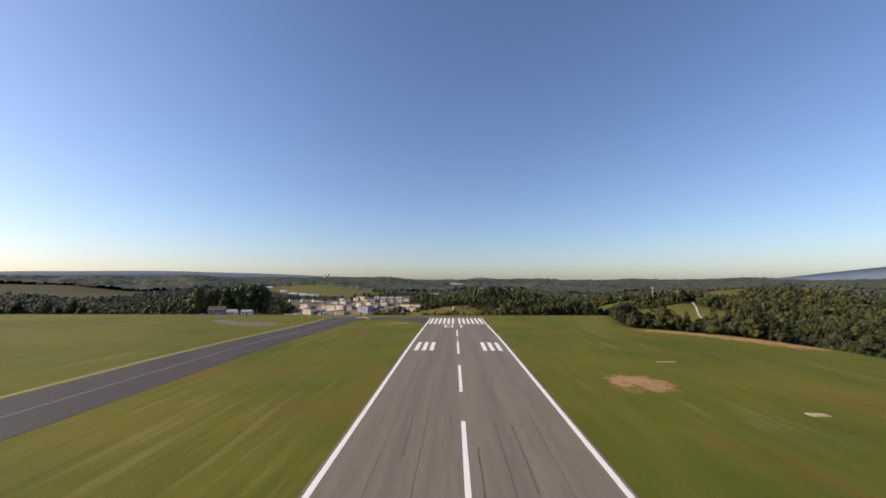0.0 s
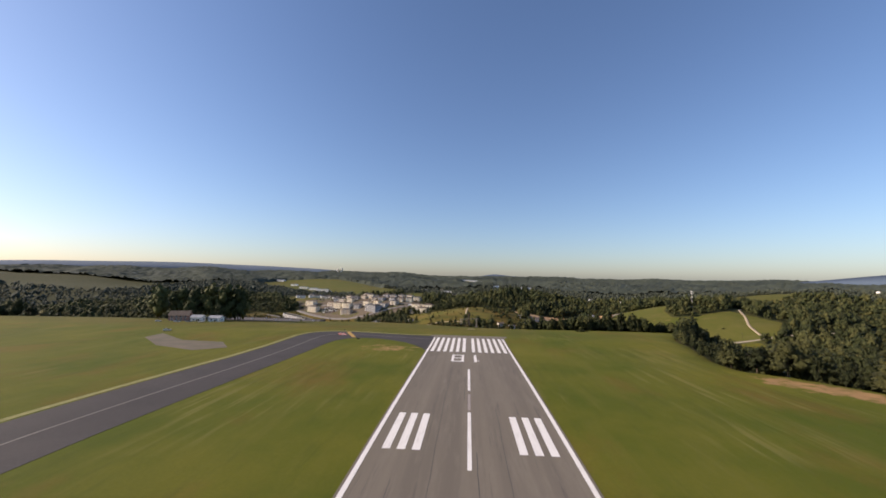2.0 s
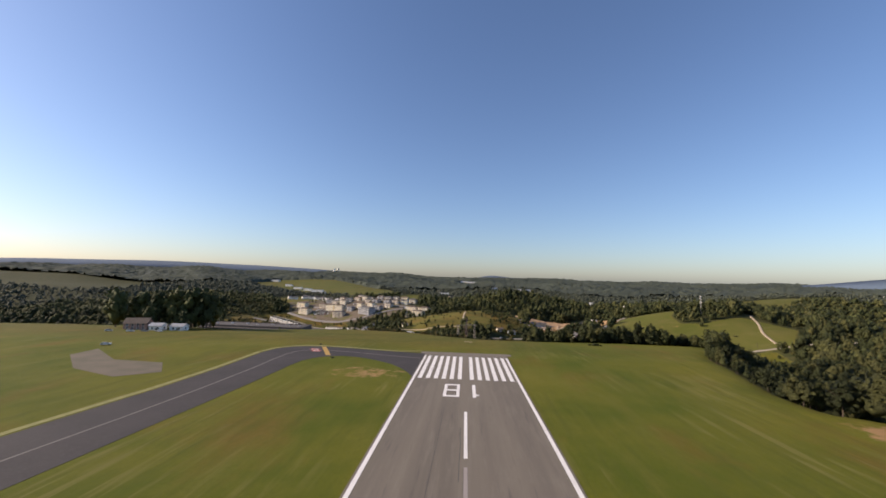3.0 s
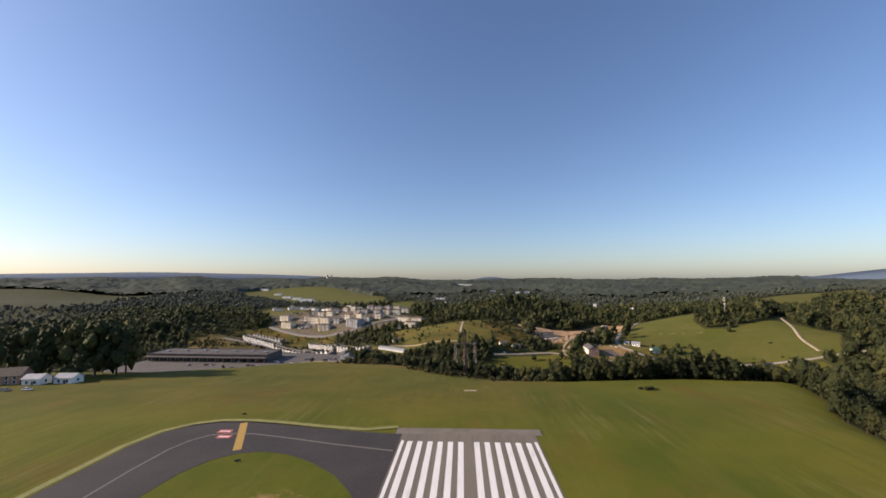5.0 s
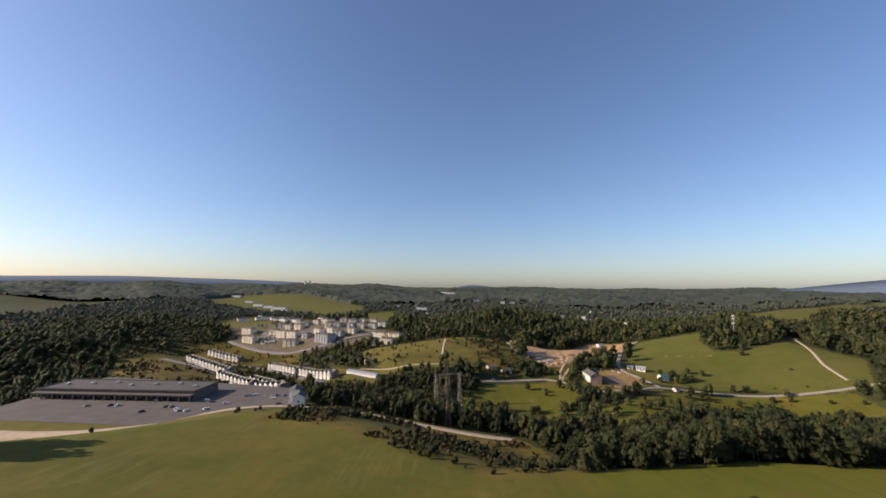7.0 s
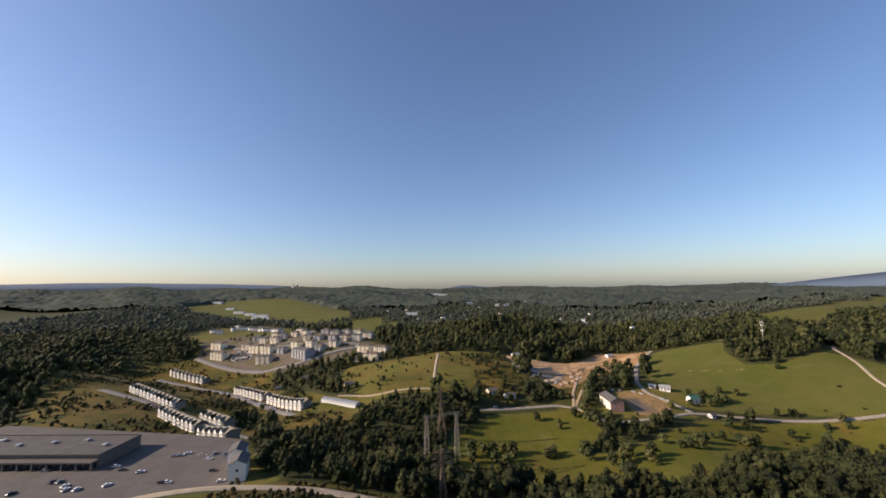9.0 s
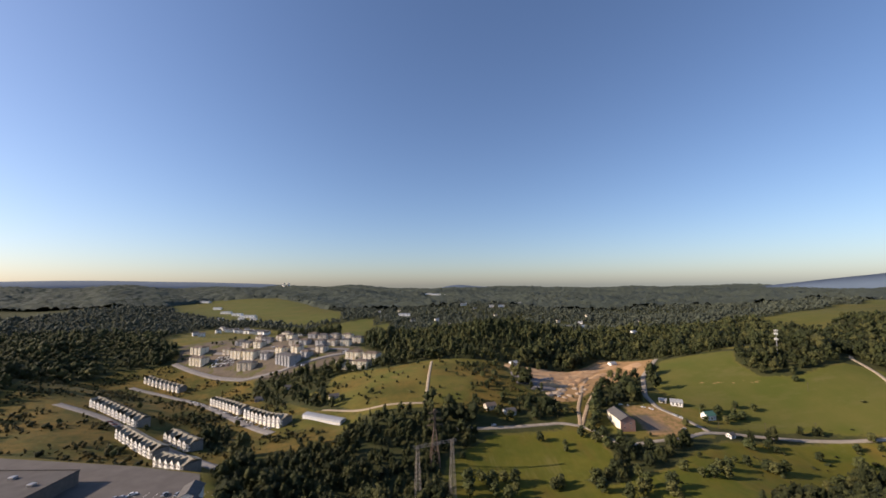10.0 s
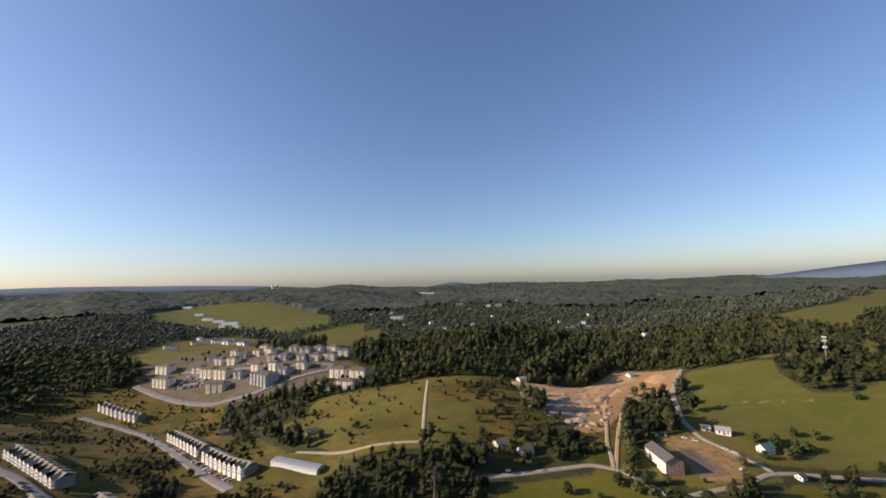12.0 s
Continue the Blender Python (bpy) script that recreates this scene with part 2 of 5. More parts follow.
    brush = n.mix(n.times(n.noise(0.16, 5, 0.7, low=0.52, high=0.66), 0.7), brush, (0.046, 0.055, 0.014))
    brush = n.mix(n.times(n.noise(0.11, 4, 0.6, low=0.56, high=0.68), 0.6), brush, (0.120, 0.112, 0.028))
    tone = n.mix(edge(0), mown, meadow)
    tone = n.mix(kinds.outputs[0], tone, lush)
    tone = n.mix(kinds.outputs[1], tone, brush)
    paved = n.mix(n.noise(0.06, 5), (0.150, 0.120, 0.095), (0.105, 0.088, 0.074))
    paved = n.mix(n.times(n.noise(0.035, 4, 0.6, low=0.52, high=0.60), 0.9), paved, (0.088, 0.092, 0.026))
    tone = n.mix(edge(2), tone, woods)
    tone = n.mix(edge(1), tone, dirt)
    tone = n.mix(kinds.outputs[2], tone, paved)
    n.bump(n.noise(1.7, 6, 0.75), 0.35, 0.15)
    return n.done(tone)


GRASSLAND = ground_material()
# Aerial haze on the far ridges is put into this flat blue.
HAZE_RIDGE = plain("haze_blue_ridge", (0.100, 0.134, 0.180), (0.085, 0.118, 0.160), 0.004, 1.0, bump=0.0)

# ---- the land ----
AIRFIELD = [(-430, -900), (-470, 330), (-340, 385), (-205, 392), (-162, 412), (-117, 446), (-86, 445), (-48, 425), (-26, 403), (13, 370), (58, 368), (122, 380), (172, 374), (150, 332), (134, 312), (121, 266), (111, 234), (111, 206), (126, 196), (146, 166), (155, 120), (162, -900)]

def signed_distance(x, y, poly):
    """Distance to the outline of poly, negative inside it."""
    x, y = np.asarray(x, float), np.asarray(y, float)
    best, inside = np.full(x.shape, 1e18), np.zeros(x.shape, bool)
    for (ax, ay), (bx, by) in zip(poly, poly[1:] + poly[:1]):
        dx, dy = bx - ax, by - ay
        k = np.clip(((x - ax) * dx + (y - ay) * dy) / (dx * dx + dy * dy), 0, 1)
        best = np.minimum(best, (x - ax - k * dx) ** 2 + (y - ay - k * dy) ** 2)
        if ay != by:
            inside ^= ((ay > y) != (by > y)) & (x < ax + (y - ay) * dx / dy)
    return np.where(inside, -1, 1) * np.sqrt(best)

def step(a, b, v):
    k = np.clip((v - a) / (b - a), 0, 1)
    return k * k * (3 - 2 * k)

PLAZA = [(-360, 640), (-190, 614), (-140, 602), (-100, 530), (-180, 488), (-360, 500)]  # a levelled car park
HILL_X, HILL_Y = (-530, -350, -190, -50, 85, 215, 350, 490), (480, 610, 730, 850, 970, 1100)
HILLS = [[8, -24, 15, 15, 6, 16, -1, 15], [-38, 22, 6, -6, -30, 3, -28, -2], [-24, 10, -35, 10, -16, 20, -31, 7], [69, -3, -6, 21, 12, -12, 34, 30], [-67, -44, -8, -14, 10, -30, -10, -5], [14, 20, 30, -8, 28, 34, -12, 24]]

def droop(y):
    """How far the airfield has sunk towards its northern edge."""
    return -2.0 * step(120, 275, y) * step(340, 285, y)


def ground_height(x, y):
    x, y = np.asarray(x, float), np.asarray(y, float)
    field = -0.085 * np.clip(y - 285, 0, 190) + droop(y)
    valley = np.full(x.shape, -46.0)
    for row, cy in zip(HILLS, HILL_Y):
        for high, cx in zip(row, HILL_X):
            valley = valley + high * np.exp(-((x - cx) ** 2 + (y - cy) ** 2) / 24200)
    rolling = 9 * np.sin(x / 230 + 0.8) * np.cos(y / 310 + 0.4) + 7 * np.sin(x / 130 + y / 170) + 6 * np.cos(x / 410 - y / 260 + 2)
    away = step(1150, 1500, y) + step(520, 800, np.abs(x)) * step(1500, 1150, y)
    valley = valley + rolling * np.clip(away, 0, 1) * (1 + 0.3 * step(1300, 2100, y)) + 48 * np.exp(-((x - 1180) ** 2 + (y - 1330) ** 2) / 150000) + 28 * step(1800, 3200, y) * step(-100, -900, x) + 78 * step(1100, 4700, np.hypot(x, y))
    valley = valley - 6 * np.exp(-((x + 88) ** 2 + (y - 752) ** 2) / 700) + 4 * np.exp(-((x + 138) ** 2 + (y - 767) ** 2) / 500)
    level = step(14, -8, signed_distance(x, y, PLAZA))
    valley = valley * (1 - level) - 37 * level
    edge = step(0, 80, signed_distance(x, y, AIRFIELD))
    return field * (1 - edge) + valley * edge


# what covers the land: outlines on the plan
KNOLL = [(-185, 882), (-129, 943), (-54, 915), (19, 925), (96, 916), (74, 840), (45, 774), (5, 754), (-67, 757), (-133, 812)]
RIGHT_FIELD = [(341, 912), (420, 869), (392, 833), (389, 793), (425, 781), (494, 794), (540, 732), (478, 668), (367, 709), (303, 716), (279, 755), (271, 810)]
LOW_MEADOW = [(13, 673), (51, 712), (136, 720), (152, 697), (152, 658), (165, 640), (205, 652), (270, 640), (200, 598), (186, 558), (129, 564), (49, 574), (16, 596), (8, 640)]
LOW_RIGHT = [(158, 622), (209, 664), (265, 695), (373, 695), (457, 669), (444, 620), (330, 643), (271, 611), (178, 578)]
QUARRY = [(107, 921), (143, 902), (212, 925), (288, 994), (347, 942), (306, 870), (241, 848), (197, 813), (161, 775), (132, 774), (137, 802), (112, 863)]
YARD = [(203, 765), (249, 761), (254, 725), (230, 695), (197, 695), (201, 731)]
TOWN = [(-476, 1079), (-323, 1003), (-245, 975), (-177, 990), (-99, 959), (-77, 1009), (-125, 1061), (-137, 1130), (-234, 1128), (-434, 1215), (-524, 1169)]
ROWS_A = [(-349, 925), (-290, 925), (-135, 780), (-140, 730), (-203, 759), (-338, 887)]
ROWS_B = [(-516, 1044), (-371, 981), (-367, 953), (-491, 1010)]
ROWS_C = [(-352, 788), (-288, 780), (-187, 703), (-145, 638), (-168, 611), (-265, 667), (-354, 738)]
BRUSH = [(-287, 858), (-157, 731), (-105, 741), (-55, 679), (-110, 629), (-187, 713), (-302, 804)]
PLAZA_FRONT = [(-400, 505), (-180, 490), (-92, 535), (-78, 440), (-162, 400), (-340, 330), (-420, 400)]
HOMES = [(-560, 1060), (-480, 1085), (-400, 1045), (-300, 1000), (-262, 940), (-135, 792), (-140, 735), (-180, 702), (-150, 640), (-140, 600), (-360, 640), (-480, 800), (-580, 960)]
HALL_GROUND = [(150, 720), (196, 690), (262, 700), (262, 718), (240, 740), (206, 752), (182, 752)]
DIGGINGS_FOOT = [(118, 790), (132, 774), (126, 738), (134, 716), (160, 712), (168, 740), (200, 790), (165, 790)]
BARN_YARD = [(-152, 792), (-85, 766), (-66, 735), (-98, 722), (-165, 762)]
FARM_YARD = [(240, 790), (232, 755), (262, 722), (300, 715), (302, 745), (285, 775), (262, 797)]
FAR_FIELD_A = [(-1312, 2401), (-886, 2629), (-385, 1969), (-505, 1672), (-734, 1750)]
FAR_FIELD_B = [(-277, 1356), (-133, 1540), (-97, 1339), (-137, 1132), (-175, 1127)]
FAR_FIELD_C = [(815, 1114), (790, 1165), (800, 1230), (832, 1294), (871, 1290), (1086, 1375), (1432, 1625), (2200, 2150), (2300, 2000), (1400, 1330), (1000, 1160), (920, 1180)]
MAST_GLADE = [(394, 898), (478, 861), (504, 859), (455, 893)]
ROADSIDE = [(-100, 440), (-86, 440), (-48, 420), (-26, 398), (13, 365), (40, 372), (58, 420), (56, 470), (44, 503), (-12, 518), (-64, 528), (-112, 520)]
HILL_STREET = [(-645, 1330), (-655, 1530), (-565, 1580), (-430, 1480), (-380, 1330), (-330, 1185), (-434, 1200), (-524, 1160), (-600, 1200)]
TREE_BELT = [(-279, 957), (-285, 1004), (-194, 986), (-150, 946), (-143, 885), (-164, 872), (-187, 862), (-190, 836), (-223, 872), (-256, 910)]
LANE_WOOD = [(-88, 688), (-84, 722), (-82, 745), (-60, 752), (-32, 750), (-8, 740), (-9, 698), (-2, 646), (-30, 590), (-122, 585), (-132, 630), (-122, 668), (-104, 684)]
COMBE = [(64, 909), (99, 921), (104, 850), (112, 808), (139, 772), (145, 740), (109, 734), (57, 743), (30, 750), (43, 794)]
COMBE_WOOD = [(92, 782), (122, 796), (137, 763), (137, 738), (104, 736), (89, 741)]
HILL_FIELD = [(-1338, 2335), (-1288, 2639), (-907, 2659), (-650, 2377), (-371, 1935), (-313, 1660), (-357, 1621), (-435, 1575), (-621, 1765), (-825, 1820), (-970, 1850)]
HILL_PADDOCK = [(-319, 1330), (-342, 1528), (-197, 1688), (-168, 1438), (-180, 1270)]
STREET_COPSE = [(-246, 765), (-220, 778), (-190, 727), (-186, 688), (-205, 702)]
HEDGE = [(168, 742), (184, 748), (221, 805), (236, 850), (216, 836), (190, 792)]
ROAD_COPSE = [(112, 640), (141, 659), (165, 674), (180, 684), (180, 671), (196, 665), (188, 654), (161, 651), (145, 631), (122, 630)]
MEADOW_COPSE = [(8, 691), (28, 686), (50, 702), (47, 714), (21, 714)]
GROVES = [COMBE_WOOD, TREE_BELT, LANE_WOOD, STREET_COPSE, HEDGE, ROAD_COPSE, MEADOW_COPSE]
PATH_RIGHT = [(535, 820), (519, 806), (501, 762), (483, 729), (475, 692)]
ROAD_LINES = {
    "knoll_track": ([(0, 912), (-4, 829), (-7, 763)], 3.4, ROAD_DIRT, "pale straight dirt track climbing the meadow knoll"),
    "farm_lane": ([(-7, 762), (-37, 764), (-68, 766), (-122, 783)], 3.2, ROAD_DIRT, "pale dirt farm lane along the foot of the knoll"),
    "valley_road": ([(640, 664), (561, 669), (455, 679), (357, 699), (322, 705), (279, 709), (256, 707), (225, 693), (168, 684), (160, 699), (149, 720), (129, 730), (103, 728), (61, 723), (23, 719)], 4.2, ROAD_LANE, "worn grey asphalt road winding along the valley"),
    "field_road": ([(349, 934), (281, 853), (263, 819), (246, 788), (241, 756), (255, 729), (263, 710)], 5.5, ROAD_LANE, "grey asphalt road curving beside the green field"),
    "quarry_track": ([(238, 900), (212, 872), (185, 822), (174, 795), (155, 756), (147, 730), (143, 722)], 3.6, HAUL_DIRT, "pale gravel haul track into the clay diggings"),
    "haul_track": ([(268, 905), (241, 868), (216, 840), (170, 766), (152, 734), (145, 722)], 3.6, HAUL_DIRT, "pale gravel haul track beside a hedge"),
    "terrace_street": ([(-495, 1004), (-420, 968), (-350, 922), (-306, 880), (-231, 808), (-160, 742)], 9.0, ROAD_ASPHALT, "grey asphalt street in front of white terraced houses"),
    "lower_street": ([(-400, 775), (-328, 748), (-281, 721), (-237, 695), (-196, 668), (-164, 644), (-140, 626)], 8.0, ROAD_ASPHALT, "grey asphalt street between two terraces of houses"),
    "ridge_street": ([(-480, 1085), (-428, 1055), (-365, 1021), (-309, 998), (-255, 1000), (-190, 1025), (-140, 1040), (-95, 1030)], 9.0, ROAD_ASPHALT, "curving grey street round the apartment blocks"),
    "upper_street": ([(-420, 1110), (-340, 1090), (-230, 1062), (-150, 1055)], 8.0, ROAD_ASPHALT, "grey street between the apartment blocks"),
    "access_road": ([(-420, 505), (-300, 492), (-200, 480), (-150, 486), (-110, 506), (-64, 516), (-38, 513), (-12, 505), (14, 496), (44, 490)], 7.0, ROAD_DIRT, "pale access road running below the airfield"),
    "woodland_path": (PATH_RIGHT, 4.0, ROAD_DIRT, "pale gravel path along the edge of the woods"),
}
CLEARED = [COMBE, HILL_STREET, ROADSIDE, HILL_FIELD, HILL_PADDOCK, BARN_YARD, FARM_YARD, HALL_GROUND, DIGGINGS_FOOT, PLAZA_FRONT, HOMES, KNOLL, RIGHT_FIELD, LOW_MEADOW, LOW_RIGHT, QUARRY, YARD, TOWN, ROWS_A, ROWS_B, ROWS_C, BRUSH, PLAZA, FAR_FIELD_A, FAR_FIELD_B, FAR_FIELD_C, MAST_GLADE]


def line_distance(x, y, line):
    best = np.full(np.shape(x), 1e9)
    for (ax, ay), (bx, by) in zip(line, line[1:]):
        dx, dy = bx - ax, by - ay
        k = np.clip(((x - ax) * dx + (y - ay) * dy) / (dx * dx + dy * dy), 0, 1)
        best = np.minimum(best, np.hypot(x - ax - k * dx, y - ay - k * dy))
    return best


def axis(fine0, fine1, pace, low, high, grow=1.16):
    """Grid lines, close together in the middle and ever wider outside."""
    lines, d = list(np.arange(fine0, fine1 + 0.1, pace)), pace
    while lines[-1] < high:
        d *= grow
        lines.append(lines[-1] + d)
    d = pace
    while lines[0] > low:
        d *= grow
        lines.insert(0, lines[0] - d)
    return np.array(lines)


def build_ground():
    xs, ys = axis(-520, 580, 6.0, -4800, 4800, 1.08), axis(-60, 1260, 6.0, -4800, 4850, 1.06)
    gx, gy = np.meshgrid(xs, ys)
    gz = ground_height(gx, gy)
    nx, ny = len(xs), len(ys)
    i = (np.arange(ny - 1)[:, None] * nx + np.arange(nx - 1)).ravel()
    me = mesh_of("ground", np.stack([gx, gy, gz], -1).reshape(-1, 3), np.stack([i, i + 1, i + nx + 1, i + nx], -1), [GRASSLAND], smooth=True)
    air = signed_distance(gx, gy, AIRFIELD)
    open_land = np.min([signed_distance(gx, gy, p) for p in CLEARED], 0)
    sown = np.min([signed_distance(gx, gy, p) for p in (RIGHT_FIELD, LOW_MEADOW, LOW_RIGHT, FAR_FIELD_B)], 0)
    meadow = np.maximum(step(2, 14, air) * step(-8, 4, sown), 0.20 * step(288, 312, gy) * step(20, -20, air))
    groves = np.min([signed_distance(gx, gy, p) for p in GROVES], 0)
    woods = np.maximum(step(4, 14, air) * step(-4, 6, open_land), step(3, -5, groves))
    bare = np.maximum.reduce([step(6, -6, signed_distance(gx, gy, QUARRY)), 0.6 * step(5, -5, signed_distance(gx, gy, YARD)),
                              0.64 * step(1.3, 0.6, np.hypot((gx - 50) / 10.5, (gy - 67) / 11.5)),
                              0.66 * step(17, 3, line_distance(gx, gy, [(118, 188), (130, 174), (140, 156), (150, 128)])),
                              0.45 * step(1.4, 0.5, np.hypot((gx + 42) / 20, (gy - 236) / 13)),
                              0.22 * step(1.4, 0.4, np.hypot((gx + 45) / 90, (gy - 325) / 22)),
                              0.30 * step(1.4, 0.4, np.hypot((gx - 5) / 45, (gy - 291) / 4))])
    bare = np.maximum(bare, 0.5 * step(5, 1, np.minimum(line_distance(gx, gy, [(316, 808), (355, 793)]), line_distance(gx, gy, [(365, 791), (383, 784)]))))
    homes = np.min([signed_distance(gx, gy, p) for p in (HOMES, BRUSH, DIGGINGS_FOOT, COMBE, ROADSIDE)], 0)
    bare = np.maximum.reduce([bare, 0.15 * step(5, -8, homes), 0.40 * step(8, -8, signed_distance(gx, gy, TOWN))])
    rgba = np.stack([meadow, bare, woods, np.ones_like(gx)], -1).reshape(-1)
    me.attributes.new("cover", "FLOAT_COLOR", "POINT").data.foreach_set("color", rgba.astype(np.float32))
    tilled = np.min([signed_distance(gx, gy, p) for p in (HILL_FIELD, FAR_FIELD_A, FAR_FIELD_B, FAR_FIELD_C, HILL_PADDOCK)], 0)
    lush = np.maximum.reduce([step(5, -6, signed_distance(gx, gy, RIGHT_FIELD)), step(15, -15, tilled), 0.15 * step(286, 318, gy) * step(8, -8, air)])
    scrub = np.maximum(step(8, -8, homes), 0.8 * step(6, -8, signed_distance(gx, gy, KNOLL)) * step(0.35, 0.75, np.sin(gx * 0.045 + 0.6) * np.cos(gy * 0.05 + 1.0) * 0.5 + 0.5))
    fields = np.min([signed_distance(gx, gy, p) for p in (HILL_FIELD, FAR_FIELD_A, FAR_FIELD_C)], 0)
    # Last term: brown grass, with the left slope's weaker sun put into it.
    scrub = np.maximum.reduce([scrub, 0.45 * step(20, -20, fields) * step(0.3, 0.8, np.sin(gx * 0.006 + 0.5) * np.sin(gy * 0.005) * 0.5 + 0.5), 0.42 * step(285, 330, gy) * step(10, -10, air) * step(80, 10, gx)])
    scrub = np.maximum(scrub, 0.35 * step(6, -8, np.minimum(signed_distance(gx, gy, LOW_MEADOW), signed_distance(gx, gy, LOW_RIGHT))))
    paved = np.maximum(0.85 * step(4, -6, signed_distance(gx, gy, TOWN)), step(2, -3, signed_distance(gx, gy, [(206, 744), (222, 740), (226, 708), (204, 706)])))
    rgba = np.stack([lush, scrub, paved, np.ones_like(gx)], -1).reshape(-1)
    me.attributes.new("plants", "FLOAT_COLOR", "POINT").data.foreach_set("color", rgba.astype(np.float32))
    return tagged(new("ground", me), "rolling olive-green grassland falling from the airfield to a wooded valley", "ground", kind="structure")


build_ground()


def far_ridge(name, x0, y0, reach, from_deg, to_deg, crest, label):
    """A long mountain on the horizon; crest gives its height along it."""
    n = 60
    verts = []
    for i in range(n):
        t = i / (n - 1)
        b = radians(from_deg + (to_deg - from_deg) * t)
        top = crest(t) + 5 * noise.noise((t * 9, 1.7, 0.3))
        for r, z in ((reach - 260, -40), (reach - 120, top * 0.55), (reach, top), (reach + 90, -60)):
            verts.append((x0 + r * math.sin(b), y0 + r * math.cos(b), z))
    i = (np.arange(n - 1)[:, None] * 4 + np.arange(3)).ravel()
    me = mesh_of(name, verts, np.stack([i, i + 4, i + 5, i + 1], -1), [HAZE_RIDGE], smooth=True)
    return tagged(new(name, me), label, "mountain", kind="structure")


far_ridge("backdrop_mountain", 0, 200, 4550, 38, 78, lambda t: 36 + 120 * min(2, t / 0.3) ** 1.1, "long mountain ridge painted haze-blue, far off on the horizon")
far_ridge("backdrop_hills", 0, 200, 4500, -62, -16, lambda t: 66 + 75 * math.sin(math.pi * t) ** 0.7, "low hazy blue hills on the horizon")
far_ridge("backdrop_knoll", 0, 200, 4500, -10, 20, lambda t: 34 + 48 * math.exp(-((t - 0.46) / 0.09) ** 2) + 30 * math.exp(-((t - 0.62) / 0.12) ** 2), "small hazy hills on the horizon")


def ribbon(name, line, width, material, lift, label, category="road"):
    """A road that follows the lie of the land, with a little thickness at its edges."""
    pts = []
    for (ax, ay), (bx, by) in zip(line, line[1:]):
        n = max(1, int(math.hypot(bx - ax, by - ay) / 3))
        pts += [(ax + (bx - ax) * k / n, ay + (by - ay) * k / n) for k in range(n)]
    pts = np.array(pts + [line[-1]], float)
    for _ in range(6):
        pts[1:-1] = (pts[:-2] + 2 * pts[1:-1] + pts[2:]) / 4
    along = np.gradient(pts, axis=0)
    side = np.stack([along[:, 1], -along[:, 0]], -1) / np.linalg.norm(along, axis=1)[:, None]
    cols, n = (-0.52, -0.5, -0.17, 0.17, 0.5, 0.52), len(pts)
    xy = np.stack([pts + side * width * c for c in cols], 1)
    z = ground_height(xy[..., 0], xy[..., 1]) + lift
    z[:, 1:5] = np.maximum(z[:, 1:5], z.mean(1, keepdims=True))
    z[:, 0] -= 1.5 * lift + 0.3
    z[:, 5] -= 1.5 * lift + 0.3
    i = (np.arange(n - 1)[:, None] * 6 + np.arange(5)).ravel()
    me = mesh_of(name, np.concatenate([xy, z[..., None]], -1).reshape(-1, 3), np.stack([i, i + 6, i + 7, i + 1], -1), [material], smooth=True)
    return tagged(new(name, me), label, category, kind="structure")


for road_name, (line, width, mat, label) in ROAD_LINES.items():
    ribbon(road_name, line, width, mat, 0.28, label)

# ---- the runway and its paint ----
runway = tagged(part("runway", boxed(-22.2, -900, -0.4, 22.2, 283.0, 0.06), RUNWAY), "weathered grey-brown asphalt runway with white markings", "runway", kind="structure")
tagged(part("blast_strip", boxed(-24.5, 283.0, -0.4, 24.5, 288.0, 0.03), plain("pale_old_asphalt", (0.20, 0.17, 0.14), (0.15, 0.13, 0.10), 0.3, 0.95)),
       "pale weathered strip of old asphalt beyond the runway end", "pavement", kind="structure")
TOP = 0.061


def marking(name, x0, y0, x1, y1, label="", mat=PAINT, lift=0.012):
    return part(name, boxed(x0, y0, TOP - 0.02, x1, y1, TOP + lift), mat, runway, label)


for s in (-1, 1):
    marking("edge_line", s * 21.2 - 0.48, -900, s * 21.2 + 0.48, 277.5, "white painted edge line")
    for k in range(6):
        x = s * (2.5 + 3.25 * k)
        marking("threshold_stripe", x - 0.83, 230.5, x + 0.83, 277.0)
    for k in range(3):
        x = s * (11.15 + 3.18 * k)
        marking("touchdown_bar", x - 0.87, 115.8, x + 0.87, 137.2)
for k in range(14):
    y1 = 191.0 - 51.6 * k
    marking("centre_dash", -0.43, y1 - 31.0, 0.43, y1)
marking("faded_dash", -0.38, 141.0, 0.38, 156.0, "almost worn-away centre dash", FADED_PAINT, 0.006)


def numeral(name, bars, x0, y0):
    """A painted numeral made of bars, read from the far end of the runway."""
    bm = bmesh.new()
    for ax, ay, bx, by in bars:
        box(bm, x0 - bx, y0 - by, TOP - 0.02, x0 - ax, y0 - ay, TOP + 0.012)
    return part(name, bm, PAINT, runway, "white painted runway number")


numeral("numeral_one", [(0, 0, 1.2, 16.4), (-1.0, 12.8, 0, 14.2)], 3.6, 222.5)
numeral("numeral_eight", [(0, 0, 1.1, 16.4), (4.6, 0, 5.7, 16.4), (1.1, 0, 4.6, 1.7), (1.1, 7.3, 4.6, 9.0), (1.1, 14.7, 4.6, 16.4)], -2.2, 222.5)

# ---- the taxiway ----
OUTER = [(-22.1, 282.5), (-36, 284), (-52, 286.5), (-68, 289.5), (-80, 291), (-90, 290.5), (-98, 287.5), (-104, 281), (-106.5, 270), (-106, 255), (-105, 230), (-105, 200), (-107, 160), (-108.5, 128), (-110, 94), (-110, -900)]
